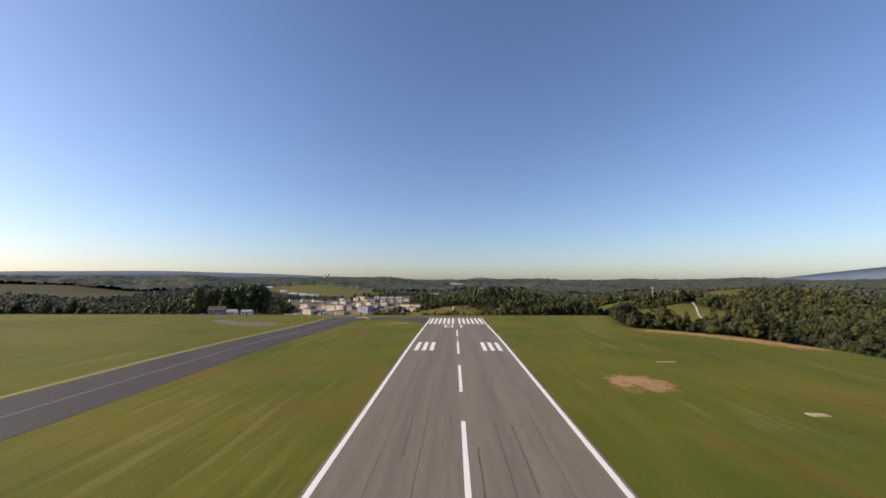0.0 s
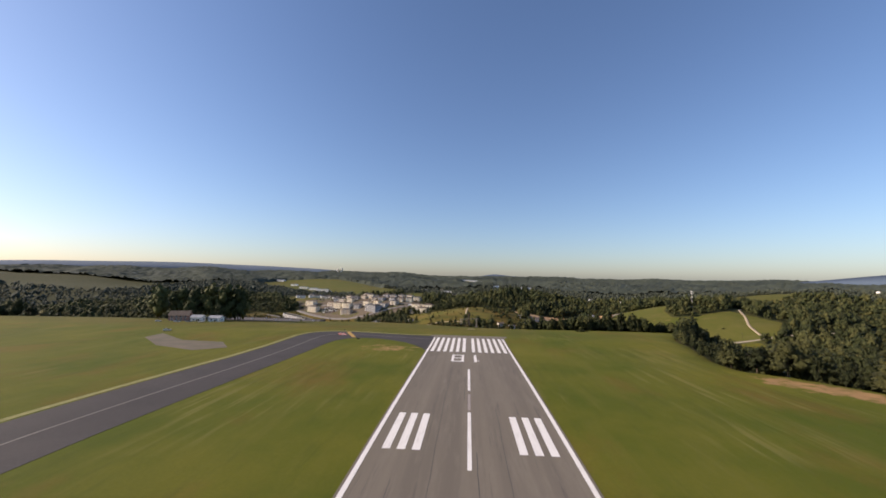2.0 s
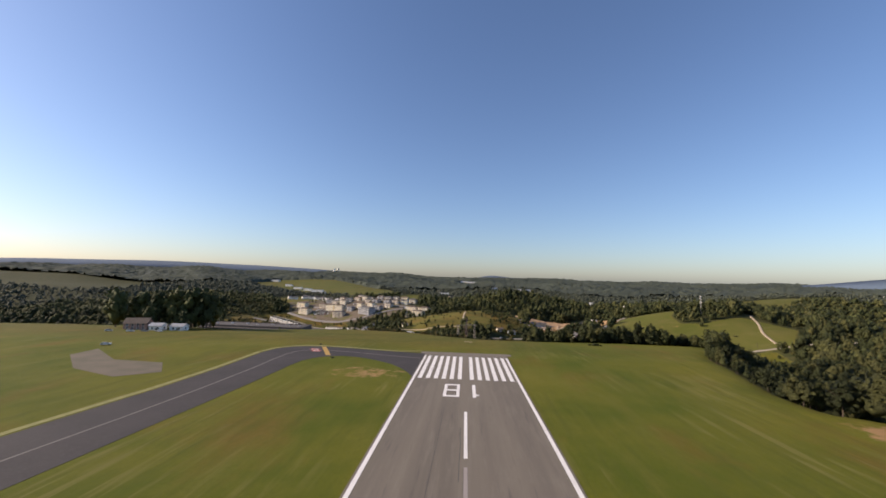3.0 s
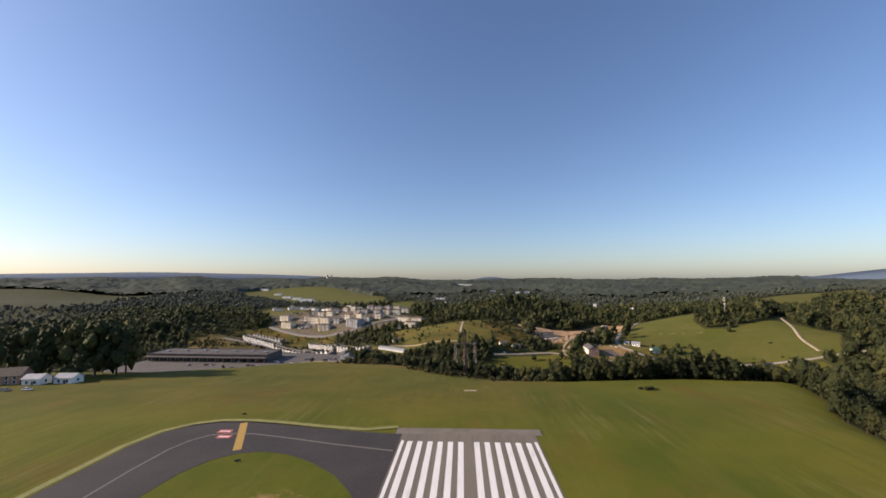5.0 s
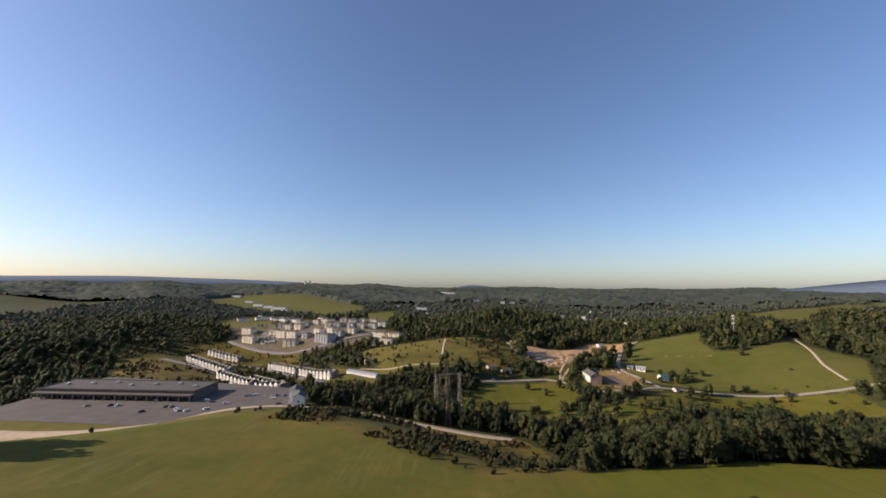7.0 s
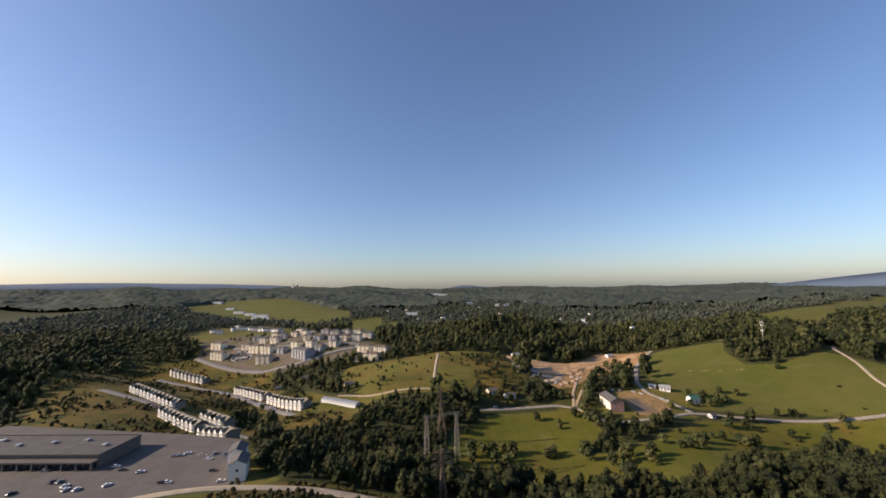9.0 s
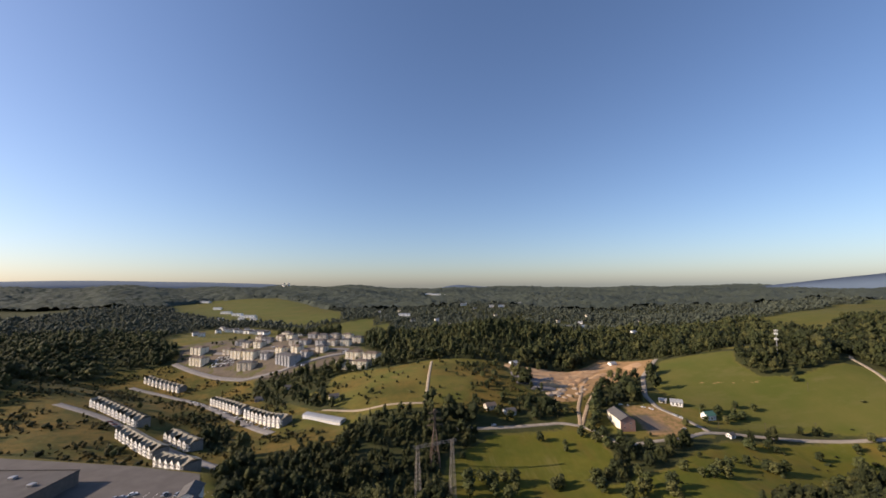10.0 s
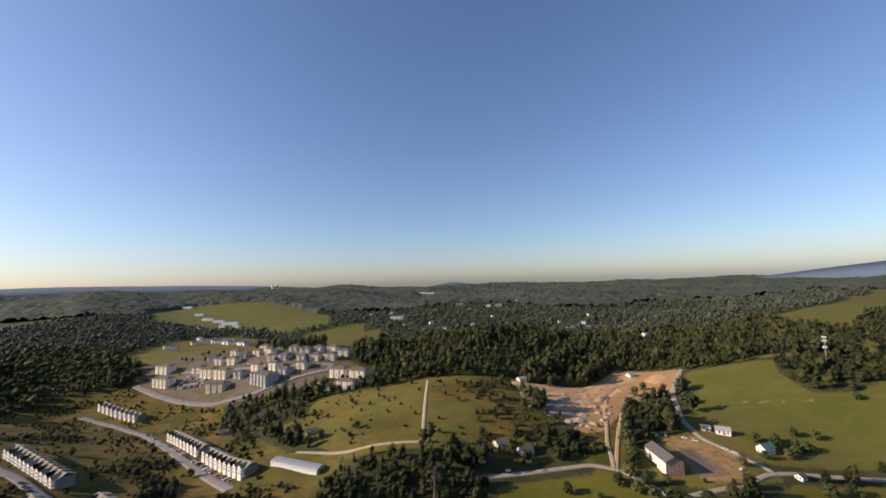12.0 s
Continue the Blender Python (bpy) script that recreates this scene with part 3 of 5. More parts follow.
INNER = [(-81, -900), (-82, 56), (-82, 114), (-80.5, 154), (-79.5, 190), (-79, 220), (-79, 243), (-78, 254), (-74.5, 262), (-69, 266.5), (-62, 268), (-54, 266.5), (-46, 262.5), (-36, 255), (-29.5, 247), (-25, 239), (-22.1, 232)]
taxiway = tagged(part("taxiway", prism(bmesh.new(), OUTER + INNER, -0.4, 0.045), TAXIWAY), "dark smooth asphalt taxiway curving to the runway end", "taxiway", kind="structure")


def painted_line(name, line, width, mat, parent, label, z):
    bm = bmesh.new()
    last = None
    for i, (x, y) in enumerate(line):
        a, b = Vector(line[max(i - 1, 0)]), Vector(line[min(i + 1, len(line) - 1)])
        s = Vector(((b - a).y, -(b - a).x)).normalized() * width / 2
        pair = (bm.verts.new((x - s.x, y - s.y, z)), bm.verts.new((x + s.x, y + s.y, z)))
        if last:
            bm.faces.new((last[0], pair[0], pair[1], last[1]))
        last = pair
    bmesh.ops.recalc_face_normals(bm, faces=bm.faces)
    if sum(f.normal.z for f in bm.faces) < 0:
        bmesh.ops.reverse_faces(bm, faces=bm.faces)
    bmesh.ops.solidify(bm, geom=bm.faces, thickness=0.02)
    bmesh.ops.recalc_face_normals(bm, faces=bm.faces)
    return part(name, bm, mat, parent, label)


painted_line("centre_line", [(-96, -900), (-95.5, 114), (-92, 172), (-91.3, 200), (-91.6, 235), (-92.6, 255), (-92.2, 268), (-90.2, 275), (-86.5, 279.2), (-81, 281), (-72, 280.8), (-58, 277.8), (-42, 273.8), (-23, 270)], 0.7, YELLOW, taxiway, "faded taxiway centre line", 0.064)
painted_line("hold_line", [(-70.8, 268.6), (-75.8, 279), (-81.3, 290.3)], 2.4, HOLD_YELLOW, taxiway, "worn orange-yellow hold line", 0.074)
for x, y in ((-83.4, 277.0), (-85.8, 281.4)):
    part("surface_sign", boxed(x, y, 0.03, x + 4.6, y + 2.6, 0.07), HOLD_RED, taxiway, "red painted hold sign with a white bar")
    part("surface_sign_bar", boxed(x + 0.5, y + 0.9, 0.03, x + 4.1, y + 1.6, 0.082), PAINT, taxiway, "white bar on the painted sign")

# seams of tar and worn cracks along the runway
TAR = plain("tar_seam", (0.068, 0.060, 0.052), (0.100, 0.088, 0.075), 0.8, 0.8)
seam_rng = random.Random(12)
for x0, y0, length, width in ((-1.9, -60, 75, 0.35), (2.4, -20, 48, 0.30), (6.6, -80, 120, 0.22), (-6.9, -70, 140, 0.18), (7.2, 60, 90, 0.16), (-7.3, 90, 110, 0.16), (-14.2, -40, 150, 0.14), (14.3, -60, 160, 0.14), (1.6, 96, 26, 0.24), (-1.4, 150, 34, 0.2), (9.4, 10, 30, 0.3), (-10.2, 20, 26, 0.26)):
    seam, x = [], x0
    for k in range(int(length / 4)):
        seam.append((x, y0 + 4 * k))
        x += seam_rng.uniform(-0.12, 0.12)
    painted_line("tar_seam", seam, width * 0.8, TAR, runway, "dark tar seam", 0.068)

# the dry strip of taller grass along the taxiway
DRY_GRASS = plain("dry_grass", (0.26, 0.24, 0.085), (0.19, 0.185, 0.06), 0.7, 0.95, bump=0.6)
verge = tagged(painted_line("grass_verge", [(-24.6, 289.0), (-36, 286.2), (-52, 288.6), (-68, 291.6), (-80, 293.1), (-91, 292.6), (-99.3, 289.2), (-106, 282), (-108.6, 270), (-108.1, 255), (-107.1, 230), (-107.1, 200), (-109.1, 160), (-110.6, 128), (-112, 94), (-112, -900)], 2.2, DRY_GRASS, None,
                    "pale dry strip of grass along the taxiway edge", 0.035), category="grass", kind="structure")


def lay(ob):
    """Cuts a long flat piece across and lets it follow the fall of the airfield."""
    bm = bmesh.new()
    bm.from_mesh(ob.data)
    for y in range(120, 300, 10):
        bmesh.ops.bisect_plane(bm, geom=bm.verts[:] + bm.edges[:] + bm.faces[:], plane_co=(0, y, 0), plane_no=(0, 1, 0))
    for v in bm.verts:
        v.co.z += float(droop(np.array([v.co.y]))[0])
    bm.to_mesh(ob.data)
    bm.free()


for piece in (runway, taxiway, verge, bpy.data.objects["blast_strip"]):
    for ob in (piece, *piece.children):
        lay(ob)

# ---- woods ----
rng = np.random.default_rng(7)


def rounded_lump():
    """An octahedron cut once finer and rounded: places and triangles."""
    v = [(1, 0, 0), (-1, 0, 0), (0, 1, 0), (0, -1, 0), (0, 0, 1), (0, 0, -1)]
    f = [(0, 2, 4), (2, 1, 4), (1, 3, 4), (3, 0, 4), (2, 0, 5), (1, 2, 5), (3, 1, 5), (0, 3, 5)]
    mids, faces = {}, []

    def mid(i, j):
        key = (min(i, j), max(i, j))
        if key not in mids:
            p = np.array(v[i], float) + np.array(v[j], float)
            v.append(tuple(p / np.linalg.norm(p)))
            mids[key] = len(v) - 1
        return mids[key]

    for p, q, r in f:
        a, b, c = mid(p, q), mid(q, r), mid(r, p)
        faces += [(p, a, c), (a, q, b), (c, b, r), (a, b, c)]
    return np.array(v, float), np.array(faces)


LUMP_V, LUMP_F = rounded_lump()
SMALL_F = np.array([(0, 2, 4), (2, 1, 4), (1, 3, 4), (3, 0, 4), (2, 0, 5), (1, 2, 5), (3, 1, 5), (0, 3, 5)])


def crown_arrays(lumps, sprays, seed, tall=0.62, spread=0.36, leaf=0.07, fine=True):
    """A crown of uneven boughs covered in sprays of leaves, on a tree one metre high: places and triangles."""
    r = np.random.default_rng(seed)
    base_v, base_f = (LUMP_V, LUMP_F) if fine else (LUMP_V[:6], SMALL_F)
    verts, faces, start = [], [], 0
    centres = []
    for k in range(lumps):
        t = k * 2.4 + r.uniform(-0.5, 0.5)
        high = 0.22 + 0.58 * (k + 0.5) / lumps if lumps > 1 else 0.52
        out = spread * (0.62 if high < 0.6 else 0.34) * (lumps > 1) * r.uniform(0.7, 1.2)
        c = np.array([out * math.cos(t), out * math.sin(t), high])
        s = np.array([1, 1, tall * 1.6]) * spread * r.uniform(0.50, 0.82) * (1.0 if lumps > 1 else 1.5)
        centres.append((c, s))
        v = base_v * r.uniform(0.62, 1.30, (len(base_v), 1)) * (1.0 if fine else 0.92)
        verts.append(v * s + c)
        faces.append(base_f + start)
        start += len(base_v)
    for k in range(sprays):
        c, s = centres[k % lumps]
        d = r.normal(size=3)
        d /= np.linalg.norm(d)
        d[2] = abs(d[2]) * 1.1 - 0.25
        p = c + d * s * r.uniform(0.78, 1.22)
        n = d + r.normal(size=3) * 0.55
        n /= np.linalg.norm(n)
        u = np.cross(n, r.normal(size=3))
        u /= np.linalg.norm(u)
        w = np.cross(n, u)
        q = leaf * r.uniform(0.6, 1.4)
        corners = [p + u * q * r.uniform(0.7, 1.2), p + w * q * r.uniform(0.5, 1.0), p - u * q * r.uniform(0.7, 1.2), p - w * q * r.uniform(0.5, 1.0)]
        verts.append(np.array(corners) + n * r.normal(size=(4, 1)) * q * 0.2)
        faces.append(np.array([(0, 1, 2), (0, 2, 3)]) + start)
        start += 4
    return np.concatenate(verts), np.concatenate(faces)


def trunk_arrays(seed, limbs=3, radius=0.022):
    """A tapered trunk with limbs for a tree one metre high."""
    r = np.random.default_rng(seed)
    verts, faces = [], []

    def stick(a, b, r0, r1):
        n, ring = 5, []
        start = 6 * 0 + sum(len(v) for v in verts)
        for p, rad in ((a, r0), (b, r1)):
            ring.append(np.array([(p[0] + rad * math.cos(6.283 * i / n), p[1] + rad * math.sin(6.283 * i / n), p[2]) for i in range(n)]))
        verts.append(np.concatenate(ring))
        for i in range(n):
            j = (i + 1) % n
            faces.append((start + i, start + j, start + n + j))
            faces.append((start + i, start + n + j, start + n + i))

    stick((0, 0, -0.05), (0.01, 0, 0.35), radius, radius * 0.7)
    stick((0.01, 0, 0.35), (0.0, 0.02, 0.8), radius * 0.7, radius * 0.25)
    for _ in range(limbs):
        t = r.uniform(0, 6.28)
        z = r.uniform(0.2, 0.45)
        stick((0.005, 0, z), (0.24 * math.cos(t), 0.24 * math.sin(t), z + r.uniform(0.15, 0.3)), radius * 0.45, radius * 0.15)
    return np.concatenate(verts), np.array(faces)


def conifer_arrays(tiers, sprays, seed, leaf=0.06):
    """A narrow pointed crown of drooping tiers on a tree one metre high."""
    r = np.random.default_rng(seed)
    verts, faces, start = [], [], 0
    for k in range(tiers):
        t = (k + 0.5) / tiers
        v = LUMP_V * r.uniform(0.75, 1.2, (len(LUMP_V), 1)) * np.array([1, 1, 0.75 / tiers * 3]) * (0.26 * (1 - t) + 0.05)
        v[:, 2] *= 1.4
        verts.append(v + np.array([0, 0, 0.16 + 0.78 * t]))
        faces.append(LUMP_F + start)
        start += len(LUMP_V)
    for k in range(sprays):
        t, a = r.uniform(0, 1) ** 1.3, r.uniform(0, 6.283)
        rad = (0.30 * (1 - t) + 0.04) * r.uniform(0.8, 1.1)
        p = np.array([rad * math.cos(a), rad * math.sin(a), 0.12 + 0.85 * t])
        out, side = np.array([math.cos(a), math.sin(a), -0.35]), np.array([-math.sin(a), math.cos(a), 0])
        q = leaf * r.uniform(0.6, 1.3)
        verts.append(np.array([p + out * q * 1.5, p + side * q * 0.8, p - out * q, p - side * q * 0.8]))
        faces.append(np.array([(0, 1, 2), (0, 2, 3)]) + start)
        start += 4
    return np.concatenate(verts), np.concatenate(faces)


KINDS_NEAR = [(crown_arrays(9, 240, 10 + k, tall=0.7, spread=0.25 + 0.03 * (k % 3), leaf=0.052, fine=False), trunk_arrays(30 + k)) for k in range(6)] + [(conifer_arrays(5, 130, 40, 0.05), trunk_arrays(41, 0))]
KINDS_VALLEY = [(crown_arrays(7, 110, 50 + k, tall=0.75, spread=0.30 + 0.03 * (k % 3), leaf=0.066, fine=False), None) for k in range(7)] + [(conifer_arrays(4, 60, 70, 0.07), None)]
KINDS_MID = [(crown_arrays(5, 60, 60 + k, tall=0.72, spread=0.34 + 0.03 * (k % 3), leaf=0.085, fine=False), None) for k in range(7)] + [(conifer_arrays(3, 40, 71, 0.09), None)]
KINDS_FAR = [(crown_arrays(3, 8, 80 + k, spread=0.40 + 0.03 * (k % 3), leaf=0.14, fine=False), None) for k in range(6)]
KINDS_SCRUB = [(crown_arrays(2, 16, 90 + k, spread=0.62, leaf=0.16), None) for k in range(5)]


def wood(name, kinds, xy, heights, leaf, label, category="woods"):
    """Many trees as one mesh, where nobody could count them."""
    z = ground_height(xy[:, 0], xy[:, 1])
    turn, wide, pick = rng.uniform(0, 6.283, len(xy)), rng.uniform(0.55, 1.12, len(xy)), rng.integers(0, len(kinds), len(xy))
    verts, faces, index, tones, start = [], [], [], [], 0
    tone = rng.uniform(0, 1, len(xy))
    for k, (crown, trunk) in enumerate(kinds):
        for arrays, slot in ((crown, 0), (trunk, 1)):
            if arrays is None:
                continue
            v, f = arrays
            sel = np.nonzero(pick == k)[0]
            if not len(sel):
                continue
            c, s, h, w = np.cos(turn[sel])[:, None], np.sin(turn[sel])[:, None], heights[sel][:, None], (wide * heights)[sel][:, None]
            p = np.stack([(v[:, 0] * c - v[:, 1] * s) * w + xy[sel, :1], (v[:, 0] * s + v[:, 1] * c) * w + xy[sel, 1:], v[:, 2] * h + z[sel][:, None] - 0.2], -1)
            verts.append(p.reshape(-1, 3))
            tones.append(np.repeat(tone[sel], len(v)))
            faces.append((f[None] + (start + np.arange(len(sel)) * len(v))[:, None, None]).reshape(-1, 3))
            index.append(np.full(len(sel) * len(f), slot))
            start += len(sel) * len(v)
    me = mesh_of(name, np.concatenate(verts), np.concatenate(faces), [leaf, BARK], np.concatenate(index), smooth=True)
    me.attributes.new("tone", "FLOAT", "POINT").data.foreach_set("value", np.concatenate(tones).astype(np.float32))
    return tagged(new(name, me), label, category, kind="stuff")


FAR_HOMES = [(148, 1607), (54, 1526), (455, 1195), (-178, 1727), (1246, 2354), (-60, 1600), (120, 1500), (620, 1480), (350, 1250), (417, 1588), (469, 1535), (185, 1947), (-212, 1941), (-137, 2018), (-32, 2356), (1253, 2428), (486, 2411), (560, 1700), (300, 1420), (700, 1900), (20, 1650), (240, 1760)]
FAR_HALLS = [(259, 1985, 26, 14), (306, 1990, 24, 14), (150, 2080, 30, 12), (-100, 1800, 44, 16), (44, 3290, 70, 24), (-20, 3330, 56, 22)]
KEPT_CLEAR = [(176, 700), (186, 700), (196, 700), (170, 708), (-209, 922), (-237, 890), (61, 757), (80, 748), (-118, 818)]


def wooded(x, y):
    """Whether trees stand at a place."""
    ok = signed_distance(x, y, AIRFIELD) > 7
    for p in CLEARED:
        ok &= signed_distance(x, y, p) > 3
    for p in GROVES:
        ok |= signed_distance(x, y, p) < -2
    for line, width, *_ in ROAD_LINES.values():
        ok &= line_distance(x, y, line) > width / 2 + 4
    for hx, hy in KEPT_CLEAR:
        ok &= np.hypot(x - hx, y - hy) > 11
    for hx, hy in FAR_HOMES:
        ok &= np.hypot((x - hx) / 18, (y - hy + 35) / 60) > 1
    for hx, hy, hw, _ in FAR_HALLS:
        ok &= np.hypot((x - hx) / (hw * 0.7), (y - hy + 40) / 70) > 1
    return ok


def scatter(x0, x1, y0, y1, pace):
    gx, gy = np.meshgrid(np.arange(x0, x1, pace), np.arange(y0, y1, pace))
    xy = np.stack([gx.ravel(), gy.ravel()], -1) + rng.uniform(-0.45, 0.45, (gx.size, 2)) * pace
    return xy[wooded(xy[:, 0], xy[:, 1])]


valley = np.concatenate([scatter(-160, 400, 150, 720, 5.8), scatter(185, 400, -160, 150, 8.5)])
off = signed_distance(valley[:, 0], valley[:, 1], AIRFIELD)
chance = rng.uniform(0, 1, len(valley))
near = valley[(off < 30) & (chance < 0.92)]
below = valley[(off >= 30) & (chance < 0.53)]


def tree_heights(xy, low, usual, high):
    """Heights that swell and sink over the woods, and stay low in the groves."""
    h = rng.triangular(low, usual, high, len(xy))
    h *= 0.92 + 0.22 * np.sin(xy[:, 0] * 0.031 + 1.1) * np.sin(xy[:, 1] * 0.027 + 0.3) + 0.14 * np.sin(xy[:, 0] * 0.083 - xy[:, 1] * 0.071)
    tame = np.min([signed_distance(xy[:, 0], xy[:, 1], p) for p in GROVES], 0) < 2
    return np.where(tame, np.minimum(h * 0.72, 15), h)


wood("airfield_hedge", KINDS_NEAR, near, tree_heights(near, 6, 11, 19), LEAF, "dense dark-green broadleaf trees along the airfield edge")
wood("valley_wood", KINDS_VALLEY, below, tree_heights(below, 7, 12, 19), LEAF, "dense olive and dark-green broadleaf woods below the airfield")
mid = np.concatenate([scatter(-560, 760, 720, 1250, 11), scatter(-500, -160, 250, 720, 12), scatter(400, 620, 250, 720, 12)])
wood("hillside_wood", KINDS_MID, mid, tree_heights(mid, 8, 13, 25), LEAF, "dark-green broadleaf woods covering the hills behind the valley")
outer = np.concatenate([scatter(-1000, -560, 720, 1300, 13), scatter(760, 1000, 720, 1300, 13), scatter(-560, 760, 1250, 1300, 12), scatter(-1000, -500, 250, 720, 14), scatter(620, 1000, 250, 720, 14), scatter(400, 700, -200, 250, 13)])
wood("outer_wood", KINDS_FAR, outer, tree_heights(outer, 8, 13, 25), LEAF, "dark-green broadleaf woods on the outer slopes")
far = np.concatenate([scatter(-1300, 1900, 1300, 2100, 17), scatter(-1500, 2300, 2100, 2700, 24), scatter(-2200, -1000, 300, 1300, 26), scatter(1000, 2200, 300, 1300, 18)])
far = far[np.abs(far[:, 0]) < 1.15 * far[:, 1] + 500]
wood("distant_wood", KINDS_FAR, far, tree_heights(far, 9, 14, 23), LEAF_HAZED, "dark woods on the rolling land behind the town")


def canopy(name, x0, x1, y0, y1, pace, label):
    """The closed roof of woods too far off to tell the trees apart: a lumpy sheet that dips to the ground in clearings."""
    gx, gy = np.meshgrid(np.arange(x0, x1, pace), np.arange(y0, y1, pace))
    gx, gy = gx + rng.uniform(-0.35, 0.35, gx.shape) * pace, gy + rng.uniform(-0.35, 0.35, gx.shape) * pace
    z = ground_height(gx, gy)
    swell = 3.5 * np.sin(gx / 47 + 0.4 * np.sin(gy / 61)) * np.sin(gy / 53) + 3.0 * np.sin(gx / 131 - gy / 97)
    z = z + np.where(wooded(gx, gy), 13 + swell + rng.triangular(-8, -1, 13, gx.shape), -2.0)
    ny, nx = gx.shape
    i = (np.arange(ny - 1)[:, None] * nx + np.arange(nx - 1)).ravel()
    me = mesh_of(name, np.stack([gx, gy, z], -1).reshape(-1, 3), np.stack([i, i + 1, i + nx + 1, i + nx], -1), [LEAF_HAZED], smooth=True)
    me.attributes.new("tone", "FLOAT", "POINT").data.foreach_set("value", (0.5 + 0.3 * np.sin(gx / 83) * np.sin(gy / 71 + gx / 190) + rng.uniform(-0.2, 0.2, gx.shape)).ravel().astype(np.float32))
    return tagged(new(name, me), label, "woods", kind="stuff")


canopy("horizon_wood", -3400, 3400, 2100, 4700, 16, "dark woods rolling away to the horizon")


def scrubland():
    """Low bushes in drifts over the rough ground round the terraces and on the knoll."""
    spots, tall = [], []
    for area, pace, low, high, share in ((HOMES, 5.0, 1.0, 4.6, 0.60), (BRUSH, 5.0, 1.2, 5.0, 0.62), (KNOLL, 9.0, 1.2, 4.2, 0.25), (DIGGINGS_FOOT, 6.0, 1.0, 3.5, 0.5), (COMBE, 5.5, 1.2, 5.0, 0.6), (ROADSIDE, 3.4, 0.8, 4.2, 1.5), (LOW_RIGHT, 9.0, 1.0, 3.5, 0.3), (TOWN, 10.0, 1.0, 3.0, 0.3)):
        px, py = [q[0] for q in area], [q[1] for q in area]
        gx, gy = np.meshgrid(np.arange(min(px), max(px), pace), np.arange(min(py), max(py), pace))
        xy = np.stack([gx.ravel(), gy.ravel()], -1) + rng.uniform(-0.6, 0.6, (gx.size, 2)) * pace
        drift = np.sin(xy[:, 0] * 0.07 + 1.3) * np.cos(xy[:, 1] * 0.055 + 0.4) + 0.6 * np.sin(xy[:, 0] * 0.031 - xy[:, 1] * 0.043)
        ok = (signed_distance(xy[:, 0], xy[:, 1], area) < -2) & (rng.uniform(0, 1, len(xy)) < share * (0.45 + 0.75 * drift))
        for line, width, *_ in ROAD_LINES.values():
            ok &= line_distance(xy[:, 0], xy[:, 1], line) > width / 2 + 2.5
        for row in ((-301, 898, -226, 828), (-217, 819, -150, 757), (-488, 1032, -398, 985), (-368, 788, -285, 743), (-242, 720, -204, 693), (-276, 706, -213, 662), (-197, 640, -158, 611), (-139, 778, -97, 752)):
            ok &= line_distance(xy[:, 0], xy[:, 1], [row[:2], row[2:]]) > 11
        ok &= signed_distance(xy[:, 0], xy[:, 1], PLAZA) > 3
        spots.append(xy[ok])
        tall.append(rng.triangular(low, low * 1.4, high, ok.sum()))
    return wood("scrub", KINDS_SCRUB, np.concatenate(spots), np.concatenate(tall), SCRUB, "brown and olive-green scrub on rough sloping ground", "scrub")


scrubland()

# ---- things ----
def height_at(x, y):
    return float(ground_height(np.array([x]), np.array([y]))[0])


def thing(name, x, y, z, yaw, label, category, group=""):
    ob = new(name)
    ob.empty_display_size = 0.5
    ob.matrix_basis = pose(x, y, z, 0, 0, yaw)
    return tagged(ob, label, category, group)


def lowest(x, y, w, d, yaw):
    """The lowest and highest ground under a footprint."""
    c, s = math.cos(radians(yaw)), math.sin(radians(yaw))
    z = [height_at(x + u * c - v * s, y + u * s + v * c) for u in (-w / 2, 0, w / 2) for v in (-d / 2, 0, d / 2)]
    return min(z), max(z)


def gable_roof(w, d, h, rise, over=0.6, thick=0.3):
    """A ridge roof along x, with overhanging eaves and a thickness."""
    bm = bmesh.new()
    prof = [(-d / 2 - over, h - over * rise / (d / 2)), (0, h + rise), (d / 2 + over, h - over * rise / (d / 2)),
            (d / 2 + over, h - over * rise / (d / 2) + thick), (0, h + rise + thick), (-d / 2 - over, h - over * rise / (d / 2) + thick)]
    ends = [[bm.verts.new((x, y, z)) for y, z in prof] for x in (-w / 2 - over, w / 2 + over)]
    for i in range(6):
        bm.faces.new((ends[0][i], ends[0][(i + 1) % 6], ends[1][(i + 1) % 6], ends[1][i]))
    for e in ends:
        bm.faces.new((e[0], e[1], e[4], e[5]))
        bm.faces.new((e[1], e[2], e[3], e[4]))
    bmesh.ops.recalc_face_normals(bm, faces=bm.faces)
    return bm


